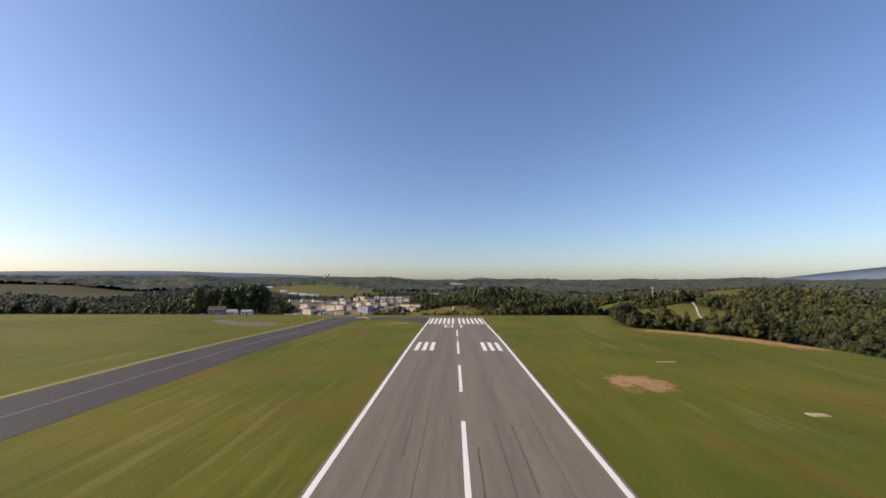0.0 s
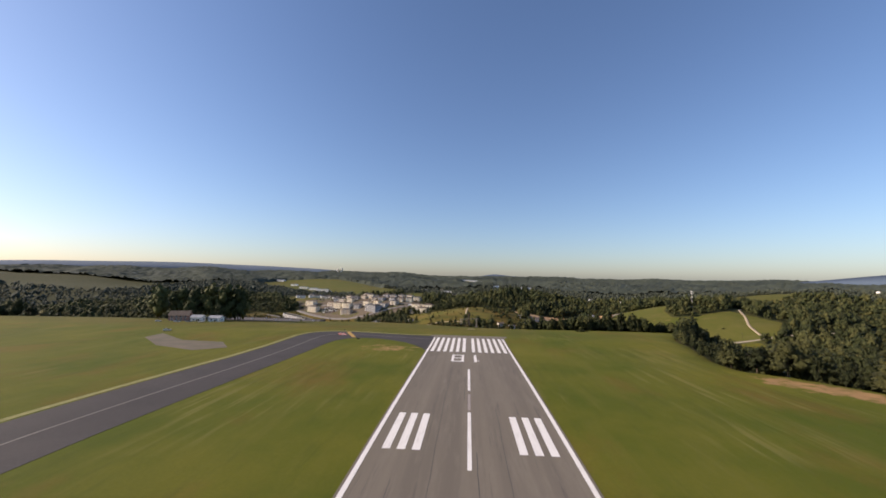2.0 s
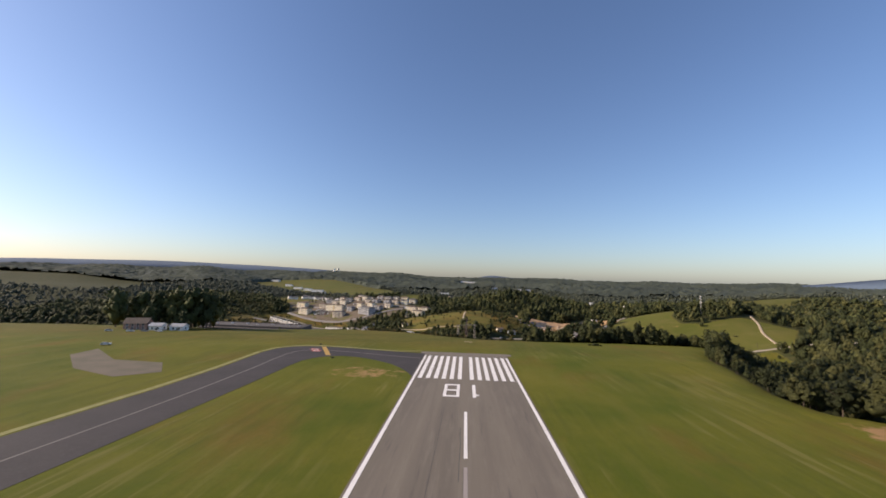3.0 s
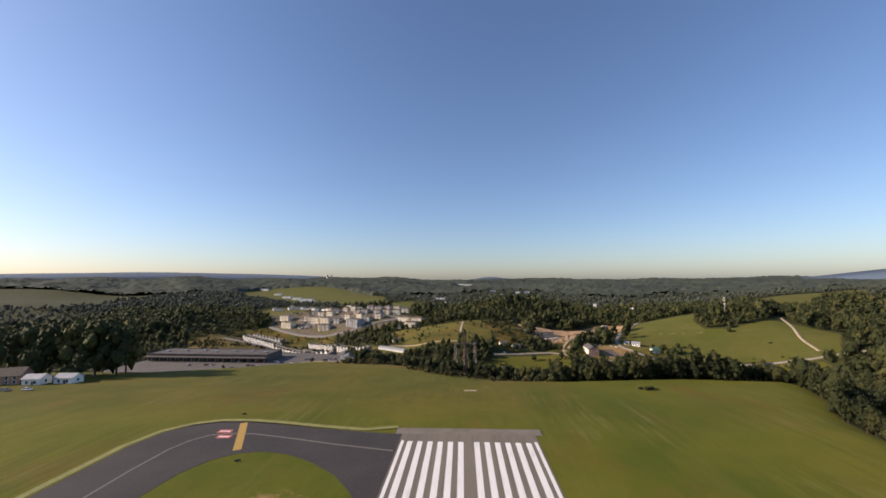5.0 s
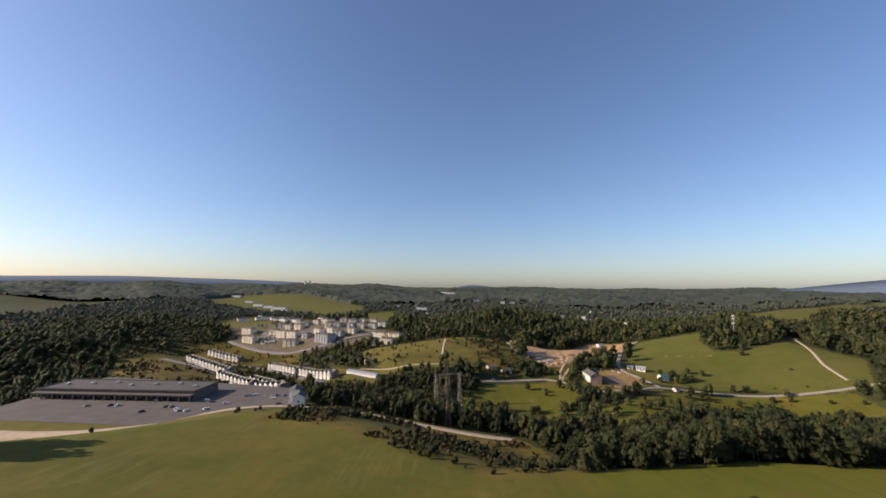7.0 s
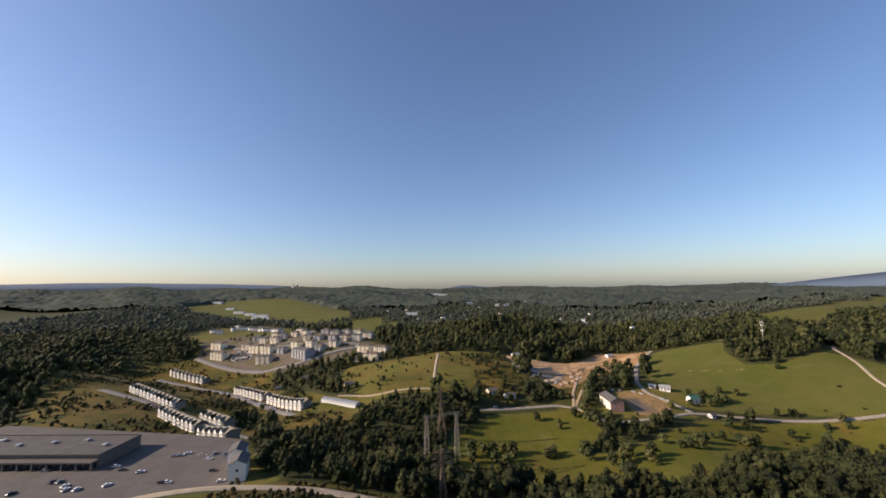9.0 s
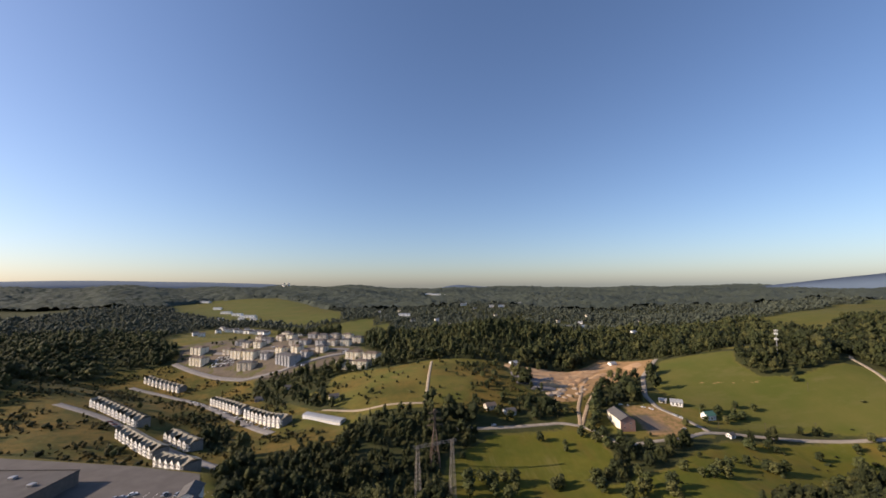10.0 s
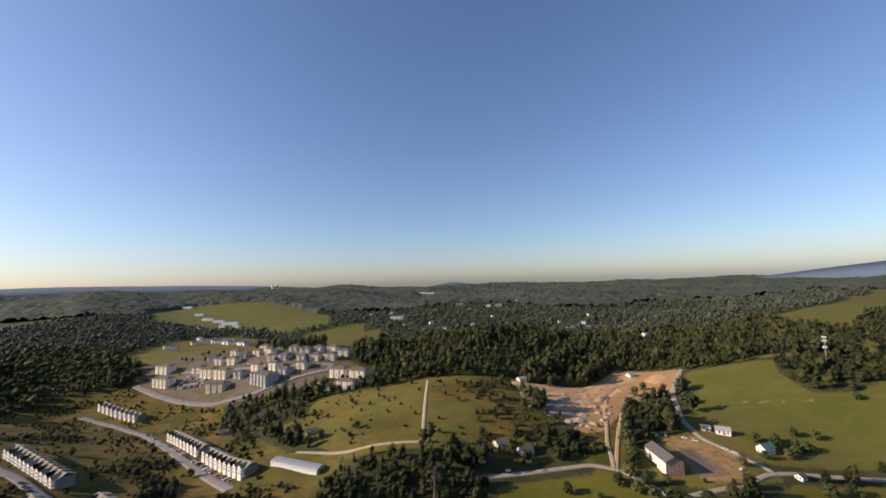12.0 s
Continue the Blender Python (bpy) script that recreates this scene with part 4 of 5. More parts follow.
def hip_roof(w, d, h, rise, over=0.7, thick=0.3):
    bm = bmesh.new()
    a, b = w / 2 + over, d / 2 + over
    run = min(a, b) * 0.95
    top = [bm.verts.new(p) for p in ((-a + run, 0, h + rise), (a - run, 0, h + rise))] if a > b else [bm.verts.new(p) for p in ((0, -b + run, h + rise), (0, b - run, h + rise))]
    mid = [bm.verts.new(p) for p in ((-a, -b, h), (a, -b, h), (a, b, h), (-a, b, h))]
    low = [bm.verts.new(p) for p in ((-a, -b, h - thick), (a, -b, h - thick), (a, b, h - thick), (-a, b, h - thick))]
    if a > b:
        for f in ((mid[0], mid[1], top[1], top[0]), (mid[1], mid[2], top[1]), (mid[2], mid[3], top[0], top[1]), (mid[3], mid[0], top[0])):
            bm.faces.new(f)
    else:
        for f in ((mid[0], mid[1], top[0]), (mid[1], mid[2], top[1], top[0]), (mid[2], mid[3], top[1]), (mid[3], mid[0], top[0], top[1])):
            bm.faces.new(f)
    for i in range(4):
        bm.faces.new((low[i], low[(i + 1) % 4], mid[(i + 1) % 4], mid[i]))
    bm.faces.new(low[::-1])
    bmesh.ops.recalc_face_normals(bm, faces=bm.faces)
    return bm


def walls(w, d, h, rise=0.0, down=3.0):
    """The body of a building, with gables under a ridge along x when rise is given."""
    bm = bmesh.new()
    prof = [(-d / 2, -down), (d / 2, -down), (d / 2, h), (-d / 2, h)] if not rise else [(-d / 2, -down), (d / 2, -down), (d / 2, h), (0, h + rise), (-d / 2, h)]
    ends = [[bm.verts.new((x, y, z)) for y, z in prof] for x in (-w / 2, w / 2)]
    n = len(prof)
    for i in range(n):
        bm.faces.new((ends[0][i], ends[0][(i + 1) % n], ends[1][(i + 1) % n], ends[1][i]))
    bm.faces.new(ends[0][::-1])
    bm.faces.new(ends[1])
    bmesh.ops.recalc_face_normals(bm, faces=bm.faces)
    return bm


WINDOW_MESHES = {}


def window(parent, x, y, z, w, h, side):
    """A framed window let into a wall; side 0 front, 1 right, 2 back, 3 left."""
    key = (round(w, 2), round(h, 2))
    if key not in WINDOW_MESHES:
        frame_bm, t = bmesh.new(), 0.12
        box(frame_bm, -w / 2 - t, -0.08, -t, w / 2 + t, 0.12, 0)
        box(frame_bm, -w / 2 - t, -0.08, h, w / 2 + t, 0.12, h + t)
        for s in (-1, 1):
            box(frame_bm, s * (w / 2 + t / 2) - t / 2, -0.08, 0, s * (w / 2 + t / 2) + t / 2, 0.12, h)
        a, b = bpy.data.meshes.new("window_frame"), bpy.data.meshes.new("pane")
        frame_bm.to_mesh(a)
        frame_bm.free()
        pane_bm = boxed(-w / 2, -0.03, 0, w / 2, 0.06, h)
        pane_bm.to_mesh(b)
        pane_bm.free()
        a.materials.append(WHITE_PAINT)
        b.materials.append(GLASS)
        WINDOW_MESHES[key] = (a, b)
    a, b = WINDOW_MESHES[key]
    f = part("window", a, None, parent)
    f.matrix_basis = pose(x, y, z, 0, 0, (0, 90, 180, 270)[side])
    part("pane", b, None, f)
    return f


def building(name, x, y, yaw, w, d, h, wall, roof, label, category="building", rise=0.0, hip=0.0, storeys=2, bays=3, side_bays=2, group="", over=0.6, win=(1.3, 1.5)):
    """A house or block: body, roof, windows on the front and on the sides, and a front door."""
    low, high = lowest(x, y, w, d, yaw)
    ob = thing(name, x, y, low * 0.5 + high * 0.5, yaw, label, category, group)
    part("wall", walls(w, d, h, rise, high - low + 1.5), wall, ob)
    part("roof", gable_roof(w, d, h, rise, over) if rise else hip_roof(w, d, h, hip, over), roof, ob)
    for k in range(storeys):
        z = 0.9 + k * (h - 0.6) / storeys
        for i in range(bays):
            window(ob, (i + 0.5 - bays / 2) * w / bays * 0.9, -d / 2, z, *win, 0)
        for i in range(side_bays):
            for s, side in ((-1, 3), (1, 1)):
                window(ob, s * w / 2, (i + 0.5 - side_bays / 2) * d / side_bays * 0.85, z, *win, side)
    part("door", boxed(w * 0.08 - 0.6, -d / 2 - 0.06, -0.2, w * 0.08 + 0.6, -d / 2 + 0.1, 2.1), ROOF_BROWN, ob, "dark front door")
    return ob


def apartment_block(x, y, yaw, w, d, h, wall, roof, label, storeys=3):
    """A block of flats with bays that stand forward and a low hipped roof."""
    low, high = lowest(x, y, w, d, yaw)
    ob = thing("apartment_block", x, y, (low + high) / 2, yaw, label, "apartment block", "apartment blocks on the ridge")
    part("wall", walls(w, d, h, 0, high - low + 1.5), wall, ob)
    part("roof", hip_roof(w, d, h, 2.6, 0.8), roof, ob)
    n = max(2, round(w / 9))
    for i in range(n):
        cx = (i + 0.5 - n / 2) * w / n
        part("bay", boxed(cx - w / n * 0.3, -d / 2 - 1.6, -(high - low) - 1, cx + w / n * 0.3, -d / 2 + 0.2, h - 0.35), wall, ob)
        part("bay_roof", boxed(cx - w / n * 0.34, -d / 2 - 2.0, h - 0.35, cx + w / n * 0.34, -d / 2 + 0.2, h - 0.05), roof, ob)
        for k in range(storeys):
            z = 0.9 + k * (h - 0.4) / storeys
            window(ob, cx, -d / 2 - 1.6, z, 1.9, 1.5, 0)
    for k in range(storeys):
        for s, side in ((-1, 3), (1, 1)):
            window(ob, s * w / 2, 0, 0.9 + k * (h - 0.4) / storeys, 1.9, 1.5, side)
    return ob


def townhouse(label, front):
    """One unit of a terrace: a white gabled front over a garage, a recess with a balcony beside it, and a shingled roof behind."""
    ob = thing("townhouse", 0, 0, 0, 0, label, "townhouse", "white terraced houses")
    w, d, h = 7.6, 11.0, 8.2
    part("wall", walls(w, d, h, 0, 5.0), SHADE_TAUPE, ob)
    part("roof", gable_roof(w, d, h, 2.6, 0.3), ROOF_TAUPE, ob)
    y0, y1 = -d / 2 - front, -d / 2 + 0.3
    left, right = -3.7, 1.1
    mid = (left + right) / 2
    bm = bmesh.new()
    prof = [(left, -4.0), (right, -4.0), (right, h + 0.1), (mid, h + 2.7), (left, h + 0.1)]
    ends = [[bm.verts.new((x, y, z)) for x, z in prof] for y in (y0, y1)]
    for i in range(5):
        bm.faces.new((ends[0][i], ends[0][(i + 1) % 5], ends[1][(i + 1) % 5], ends[1][i]))
    bm.faces.new(ends[0])
    bm.faces.new(ends[1][::-1])
    bmesh.ops.recalc_face_normals(bm, faces=bm.faces)
    part("gable_wing", bm, WHITE_PAINT, ob, "white gable wing")
    bm = bmesh.new()
    rings = [[bm.verts.new((x * 0.995 + mid * 0.005, y, z)) for x, z in [(left, -0.3), (right, -0.3), *prof[2:]]] for y in (y0 - 0.05, y0 + 0.02)]
    for i in range(5):
        bm.faces.new((rings[0][i], rings[0][(i + 1) % 5], rings[1][(i + 1) % 5], rings[1][i]))
    bm.faces.new(rings[0])
    bm.faces.new(rings[1][::-1])
    bmesh.ops.recalc_face_normals(bm, faces=bm.faces)
    part("front_gable", bm, WHITE_PAINT, ob, "white gabled front")
    for s in (-1, 1):
        bm = bmesh.new()
        x1 = mid + s * (right - left + 0.4) / 2
        bm.faces.new([bm.verts.new(p) for p in ((mid, y0 - 0.25, h + 2.9), (x1, y0 - 0.25, h + 0.05), (x1, -1.0, h + 0.05), (mid, -1.0, h + 2.9))])
        bmesh.ops.solidify(bm, geom=bm.faces[:], thickness=0.14)
        bmesh.ops.recalc_face_normals(bm, faces=bm.faces)
        part("gable_roof", bm, ROOF_TAUPE, ob)
    part("garage_door", boxed(mid - 1.7, y0 - 0.1, 0, mid + 1.7, y0 + 0.05, 2.3), CREAM_PAINT, ob, "cream garage door")
    for z in (3.4, 6.1):
        for x in (mid - 1.15, mid + 1.15):
            window(ob, x, y0 - 0.05, z, 1.1, 1.6, 0)
    # grey panel darkens the recess beside the gable, shade put into its colour
    part("recess_panel", boxed(right + 0.1, -d / 2 - 0.08, 0, w / 2 - 0.1, -d / 2 + 0.1, h - 0.5), GREY_PAINT, ob, "recessed wall, its shade put into the grey")
    for z in (3.1, 5.8):
        window(ob, (right + w / 2) / 2, -d / 2 - 0.1, z, 1.3, 2.0, 0)
    for z in (2.8, 5.5):
        part("balcony", boxed(right + 0.05, -d / 2 - front * 0.8, z - 0.15, w / 2 - 0.05, -d / 2 - 0.05, z), WHITE_PAINT, ob)
        part("balcony_rail", boxed(right + 0.05, -d / 2 - front * 0.8 - 0.03, z, w / 2 - 0.05, -d / 2 - front * 0.8 + 0.03, z + 0.95), GREY_PAINT, ob)
    part("porch_roof", boxed(right, -d / 2 - front * 0.9, h - 0.45, w / 2, -d / 2 + 0.2, h - 0.25), ROOF_TAUPE, ob)
    return ob


def terrace(unit, start, end, count, yaw, skip=()):
    made = []
    for k in range(count):
        if k in skip:
            continue
        t = (k + 0.5) / count
        x, y = start[0] + (end[0] - start[0]) * t, start[1] + (end[1] - start[1]) * t
        low, high = lowest(x, y, 7.5, 11, yaw)
        made.append(copy_thing(unit, pose(x, y, low * 0.6 + high * 0.4, 0, 0, yaw)))
    return made


def clear_away(ob):
    """Drops a pattern once its copies stand."""
    for o in (*ob.children_recursive, ob):
        bpy.data.objects.remove(o)


unit = townhouse("tall white gabled townhouse with dark windows and grey shingle roof", 2.4)
terrace(unit, (-299, 896), (-226, 828), 9, -33)
terrace(unit, (-217, 819), (-150, 757), 9, -33)
terrace(unit, (-488, 1032), (-398, 985), 9, -24)
terrace(unit, (-368, 788), (-285, 743), 12, -24)
terrace(unit, (-242, 720), (-204, 693), 5, -27)
clear_away(unit)
unit = townhouse("white terraced house seen from its garden side, grey roof", 1.0)
terrace(unit, (-276, 706), (-213, 662), 9, -34)
terrace(unit, (-197, 640), (-158, 611), 5, -36)
clear_away(unit)

# the apartment blocks on the ridge
for x, y, yaw, w in ((-457, 1122, -20, 30), (-432, 1080, -20, 32), (-362, 1084, -20, 26), (-333, 1072, -20, 26), (-140, 972, -20, 24), (-109, 956, -20, 26), (-132, 1012, -20, 26), (-100, 998, -20, 26)):
    apartment_block(x, y, yaw, w, 15, 11.5, CREAM_PAINT, ROOF_BROWN, "cream three-storey apartment block with brown shingle roof")
# the shade on this block's front is put into its grey siding
apartment_block(-250, 1028, -34, 42, 20, 13, GREY_PAINT, ROOF_GREY, "large four-storey apartment block, its shaded front put in as grey", 4)
apartment_block(-324, 1038, -10, 30, 15, 10, TAN_PAINT, ROOF_GREY, "tan apartment block with grey shingle roof")
blocks = ((-362, 1122), (-336, 1112), (-326, 1130), (-301, 1132), (-280, 1128), (-241, 1090), (-262, 1096), (-276, 1068), (-207, 1080), (-185, 1078), (-161, 1078), (-268, 1158), (-190, 1116), (-166, 1116), (-385, 1140), (-352, 1156), (-300, 1160), (-236, 1128), (-212, 1112), (-246, 1062), (-300, 1060), (-390, 1104), (-142, 1098), (-222, 1040), (-198, 1052))
for i, (x, y) in enumerate(blocks):
    apartment_block(x, y, (-24, -18, -10, -28)[i % 4], 19, 13, (8.5, 9.5, 8.0)[i % 3], (TAN_PAINT, CREAM_PAINT, GREY_PAINT)[i % 3], (ROOF_GREY, ROOF_BROWN)[i % 2],
                    ("tan", "cream", "grey")[i % 3] + " apartment house with a " + ("grey", "brown")[i % 2] + " shingle roof", 3)
for i, (x, y) in enumerate(((-597, 1483), (-575, 1470), (-556, 1462), (-538, 1452), (-520, 1442), (-502, 1433), (-484, 1424), (-466, 1414), (-448, 1404), (-581, 1466), (-566, 1486), (-551, 1464), (-525, 1445), (-512, 1462), (-496, 1455), (-477, 1450), (-455, 1430), (-591, 1433), (-573, 1326), (-620, 1510), (-600, 1345), (-545, 1500))):
    building("house", x, y, (10, -25, 40)[i % 3], 13, 10, 8, WHITE_PAINT, ROOF_GREY, "small white house with a grey roof on the hill", "house", rise=2.6, group="white houses on the hill")
for x, y, w, d in ((-770, 1777, 18, 10), (-710, 1803, 20, 10), (-656, 1789, 24, 10), (-884, 2033, 45, 16), (-798, 1954, 40, 18), (-720, 1882, 60, 18), (-1029, 2230, 40, 16), (-1306, 2560, 110, 24), (402, 1474, 36, 16), (448, 1452, 30, 16), (323, 2325, 44, 20), (141, 3222, 70, 30), (290, 3051, 60, 26), (1500, 1520, 24, 14), *FAR_HALLS):
    building("long_building", x, y, -6, w, d, 8, WHITE_PAINT, ROOF_WHITE, "long white building with a pale metal roof", "building", rise=2.0, bays=max(3, int(w / 14)), side_bays=1, win=(2.2, 1.6))

for i, (x, y) in enumerate(FAR_HOMES):
    building("house", x, y, (8, -20, 30)[i % 3], (11, 13, 15)[i % 3], 9, 5.5, (WHITE_PAINT, CREAM_PAINT)[i % 2], (ROOF_WHITE, ROOF_GREY)[i % 2], ("white", "cream")[i % 2] + " house in a gap of the distant woods", "house", rise=3.0, storeys=1, bays=2, side_bays=1, group="houses in the woods")

# the shopping parade and its car park
lot_mat = plain("car_park_asphalt", (0.125, 0.108, 0.094), (0.092, 0.080, 0.070), 0.12, 0.9)
tagged(part("car_park", prism(bmesh.new(), [(-352, 634), (-192, 608), (-145, 596), (-106, 530), (-180, 496), (-352, 508)], -37.6, -36.88), lot_mat), "wide grey asphalt car park below the airfield", "car park", kind="structure")
for k in range(9):
    part("bay_line", boxed(-166 + k * 5.4, 570, -36.9, -165.85 + k * 5.4, 575.5, -36.87), PAINT, bpy.data.objects["car_park"])


# Blockwork darkened: the shade on the parade's south front is in its colour.
SHADED_BLOCK = plain("shaded_brown_blockwork", (0.135, 0.115, 0.100), (0.10, 0.088, 0.078), 0.5, 0.9)


def shopping_parade(x, y, yaw, w, d):
    ob = thing("shopping_parade", x, y, -36.9, yaw, "long brown flat-roofed shopping parade with a colonnade, shade put into its wall colour", "shop building")
    part("wall", boxed(-w / 2, -d / 2, -0.5, w / 2, d / 2, 7.0), SHADED_BLOCK, ob)
    part("roof", boxed(-w / 2 - 0.3, -d / 2 - 0.3, 7.0, w / 2 + 0.3, d / 2 + 0.3, 7.35), plain("gravel_roof", (0.105, 0.094, 0.086), (0.078, 0.070, 0.064), 0.15, 0.95), ob)
    for s in (-1, 1):
        part("parapet", boxed(-w / 2 - 0.3, s * (d / 2 + 0.1) - 0.2, 7.35, w / 2 + 0.3, s * (d / 2 + 0.1) + 0.2, 8.1), SHADED_BLOCK, ob)
        part("parapet", boxed(s * (w / 2 + 0.1) - 0.2, -d / 2, 7.35, s * (w / 2 + 0.1) + 0.2, d / 2, 8.1), SHADED_BLOCK, ob)
    part("canopy", boxed(-w / 2, -d / 2 - 5, 4.3, w / 2, -d / 2 - 0.1, 5.2), SHADED_BLOCK, ob)
    n = int(w / 9)
    for k in range(n + 1):
        cx = -w / 2 + 0.5 + k * (w - 1) / n
        part("column", boxed(cx - 0.45, -d / 2 - 4.8, -0.4, cx + 0.45, -d / 2 - 3.9, 4.3), SHADED_BLOCK, ob)
        if k < n:
            part("shop_window", boxed(cx + 1.0, -d / 2 - 0.1, 0.2, cx + (w - 1) / n - 1.0, -d / 2 + 0.1, 3.4), GLASS, ob)
    for k in range(7):
        cx = -w * 0.42 + k * w * 0.14
        part("roof_unit", boxed(cx, -3 + (k % 3) * 4, 7.35, cx + 3, (k % 3) * 4, 8.7, bevel=0.1), STEEL, ob, "rooftop ventilation unit")
    return ob


shopping_parade(-280, 574, -2, 138, 32)
for x, y in ((-127, 557), (-118, 541)):
    building("white_hall", x, y, -74, 13, 9, 9.5, WHITE_PAINT, ROOF_GREY, "plain white gabled hall beside the car park", "building", rise=2.2, storeys=2, bays=2, side_bays=1)

# the valley: brick hall, barn, farmhouses
brick_hall = building("brick_hall", 184, 722, -92, 29, 14, 8.5, PINK_BRICK, ROOF_GREY, "pink brick hall with a dark grey shingle roof", "hall", rise=3.6, storeys=2, bays=5, side_bays=2)
part("cladding", boxed(-14.5, -7.05, -1.0, 14.5, -6.98, 8.4), CREAM_PAINT, brick_hall, "cream rendered long wall")
building("farmhouse", 266, 762, -28, 11, 7, 3.8, WHITE_PAINT, ROOF_WHITE, "white farm shed with a pale metal roof", "farmhouse", rise=2.4)
building("shed", 255, 769, -28, 7, 5, 2.8, TAN_PAINT, ROOF_WHITE, "small weathered shed with a pale roof", "shed", rise=1.6, storeys=1, bays=2, side_bays=1)
building("cottage", 281, 735, 12, 11, 7.5, 4.2, WHITE_PAINT, ROOF_GREEN, "white cottage with a green metal roof", "cottage", rise=3.0, storeys=1)
for x, y, wall, roof, label in ((61, 757, TAN_PAINT, ROOF_BROWN, "tan bungalow with a brown roof among trees"), (80, 748, WHITE_PAINT, ROOF_GREY, "white bungalow with a grey roof among trees"), (278, 703, WHITE_PAINT, ROOF_GREY, "white roadside house with a grey roof"),
                                (122, 918, WHITE_PAINT, ROOF_WHITE, "white house above the clay diggings"), (289, 956, WHITE_PAINT, ROOF_WHITE, "pale shed at the top of the diggings"), (-209, 922, WHITE_PAINT, ROOF_GREY, "small white house in the trees"),
                                (-237, 890, GREY_PAINT, ROOF_GREY, "small grey house behind the terrace"), (-118, 818, CREAM_PAINT, ROOF_GREY, "small cream house by the lane")):
    small = y < 705
    building("house", x, y, 20, 6 if small else 11, 5 if small else 8, 2.8 if small else 3.6, wall, roof, label, "house", rise=1.6 if small else 2.2, storeys=1)


def long_barn(a, b):
    """A long shed under a rounded metal roof."""
    x, y = (a[0] + b[0]) / 2, (a[1] + b[1]) / 2
    length, yaw = math.dist(a, b), math.degrees(math.atan2(b[1] - a[1], b[0] - a[0]))
    low, high = lowest(x, y, length, 12, yaw)
    ob = thing("long_barn", x, y, (low + high) / 2, yaw, "long low barn with a rounded pale metal roof", "barn")
    za, zb = height_at(*a), height_at(*b)
    ob.matrix_basis = pose(x, y, (za + zb) / 2 + 0.3, 0, 0, yaw) @ pose(0, 0, 0, 0, -math.degrees(math.atan2(zb - za, length)), 0)
    part("wall", boxed(-length / 2, -5.4, low - high - 1, length / 2, 5.4, 2.0), WHITE_PAINT, ob)
    bm = bmesh.new()
    ring = [(-5.9, 1.9)] + [(-5.8 * math.cos(math.pi * k / 8), 2.0 + 2.3 * math.sin(math.pi * k / 8)) for k in range(9)] + [(5.9, 1.9)]
    ends = [[bm.verts.new((s * (length / 2 + 0.4), v, z)) for v, z in ring] for s in (-1, 1)]
    for i in range(len(ring)):
        j = (i + 1) % len(ring)
        bm.faces.new((ends[0][i], ends[0][j], ends[1][j], ends[1][i]))
    for e in ends:
        bm.faces.new(e)
    bmesh.ops.recalc_face_normals(bm, faces=bm.faces)
    part("roof", bm, ROOF_WHITE, ob)
    for s in (-1, 1):
        part("barn_door", boxed(s * length / 2 - 0.1, -2, -0.3, s * length / 2 + 0.1, 2, 2.4), GREY_PAINT, ob)
    return ob


long_barn((-135, 768), (-92, 752))

# the house, sheds and cars at the edge of the airfield
building("airfield_house", -250, 352, 20, 15, 10, 5.0, PINK_BRICK, ROOF_BROWN, "pink brick house with a brown roof by the airfield", "house", rise=3.4, storeys=2, bays=4)
building("hangar", -234, 352, 8, 9, 7, 3.4, WHITE_PAINT, ROOF_WHITE, "low white hangar shed with a pale metal roof", "hangar", rise=1.8, storeys=1, bays=2, side_bays=1)
building("hangar", -221, 357, 4, 10, 7, 3.2, WHITE_PAINT, ROOF_WHITE, "low white hangar shed beside tall trees", "hangar", rise=1.7, storeys=1, bays=2, side_bays=1)
old_apron = tagged(part("old_apron", prism(bmesh.new(), [(-190, 262), (-160, 240), (-135, 238), (-122, 222), (-133, 212), (-160, 222), (-188, 246)], -0.4, 0.05), plain("worn_apron", (0.150, 0.120, 0.085), (0.105, 0.092, 0.060), 0.1, 0.95)), "small weathered asphalt apron in the grass", "pavement", kind="structure")
lay(old_apron)
for x, y, w, d in ((73, 95.4, 6.5, 0.9), (75, 41.9, 3.8, 2.2), (2, 344.5, 6, 2.0)):
    z = height_at(x, y)
    tagged(part("concrete_pad", boxed(x - w / 2, y - d / 2, z - 0.5, x + w / 2, y + d / 2, z + 0.1, bevel=0.04), ROAD_DIRT), "small pale concrete pad set in the grass", "concrete pad", "pads in the grass")


def airfield_sign(x, y, yaw):
    ob = thing("airfield_sign", x, y, height_at(x, y), yaw, "low black airfield sign on two short legs", "sign", "airfield signs")
    part("panel", boxed(-0.8, -0.08, 0.25, 0.8, 0.08, 0.8, bevel=0.03), GLASS, ob)
    for s in (-1, 1):
        part("leg", boxed(s * 0.6 - 0.05, -0.05, -0.2, s * 0.6 + 0.05, 0.05, 0.26), STEEL, ob)


airfield_sign(-87.5, 301.0, 20)
airfield_sign(-66.0, 261.0, 20)


# ---- the clay diggings ----
# Grey rock, with the shade of the pits and cuts put into its tone.
SHADED_PIT_ROCK = plain("pit_rock_with_shade", (0.20, 0.18, 0.17), (0.13, 0.12, 0.12), 0.25, 0.95, bump=0.6)
PALE_ROCK = plain("pale_rubble", (0.42, 0.33, 0.235), (0.30, 0.225, 0.155), 0.6, 0.95, bump=0.6)


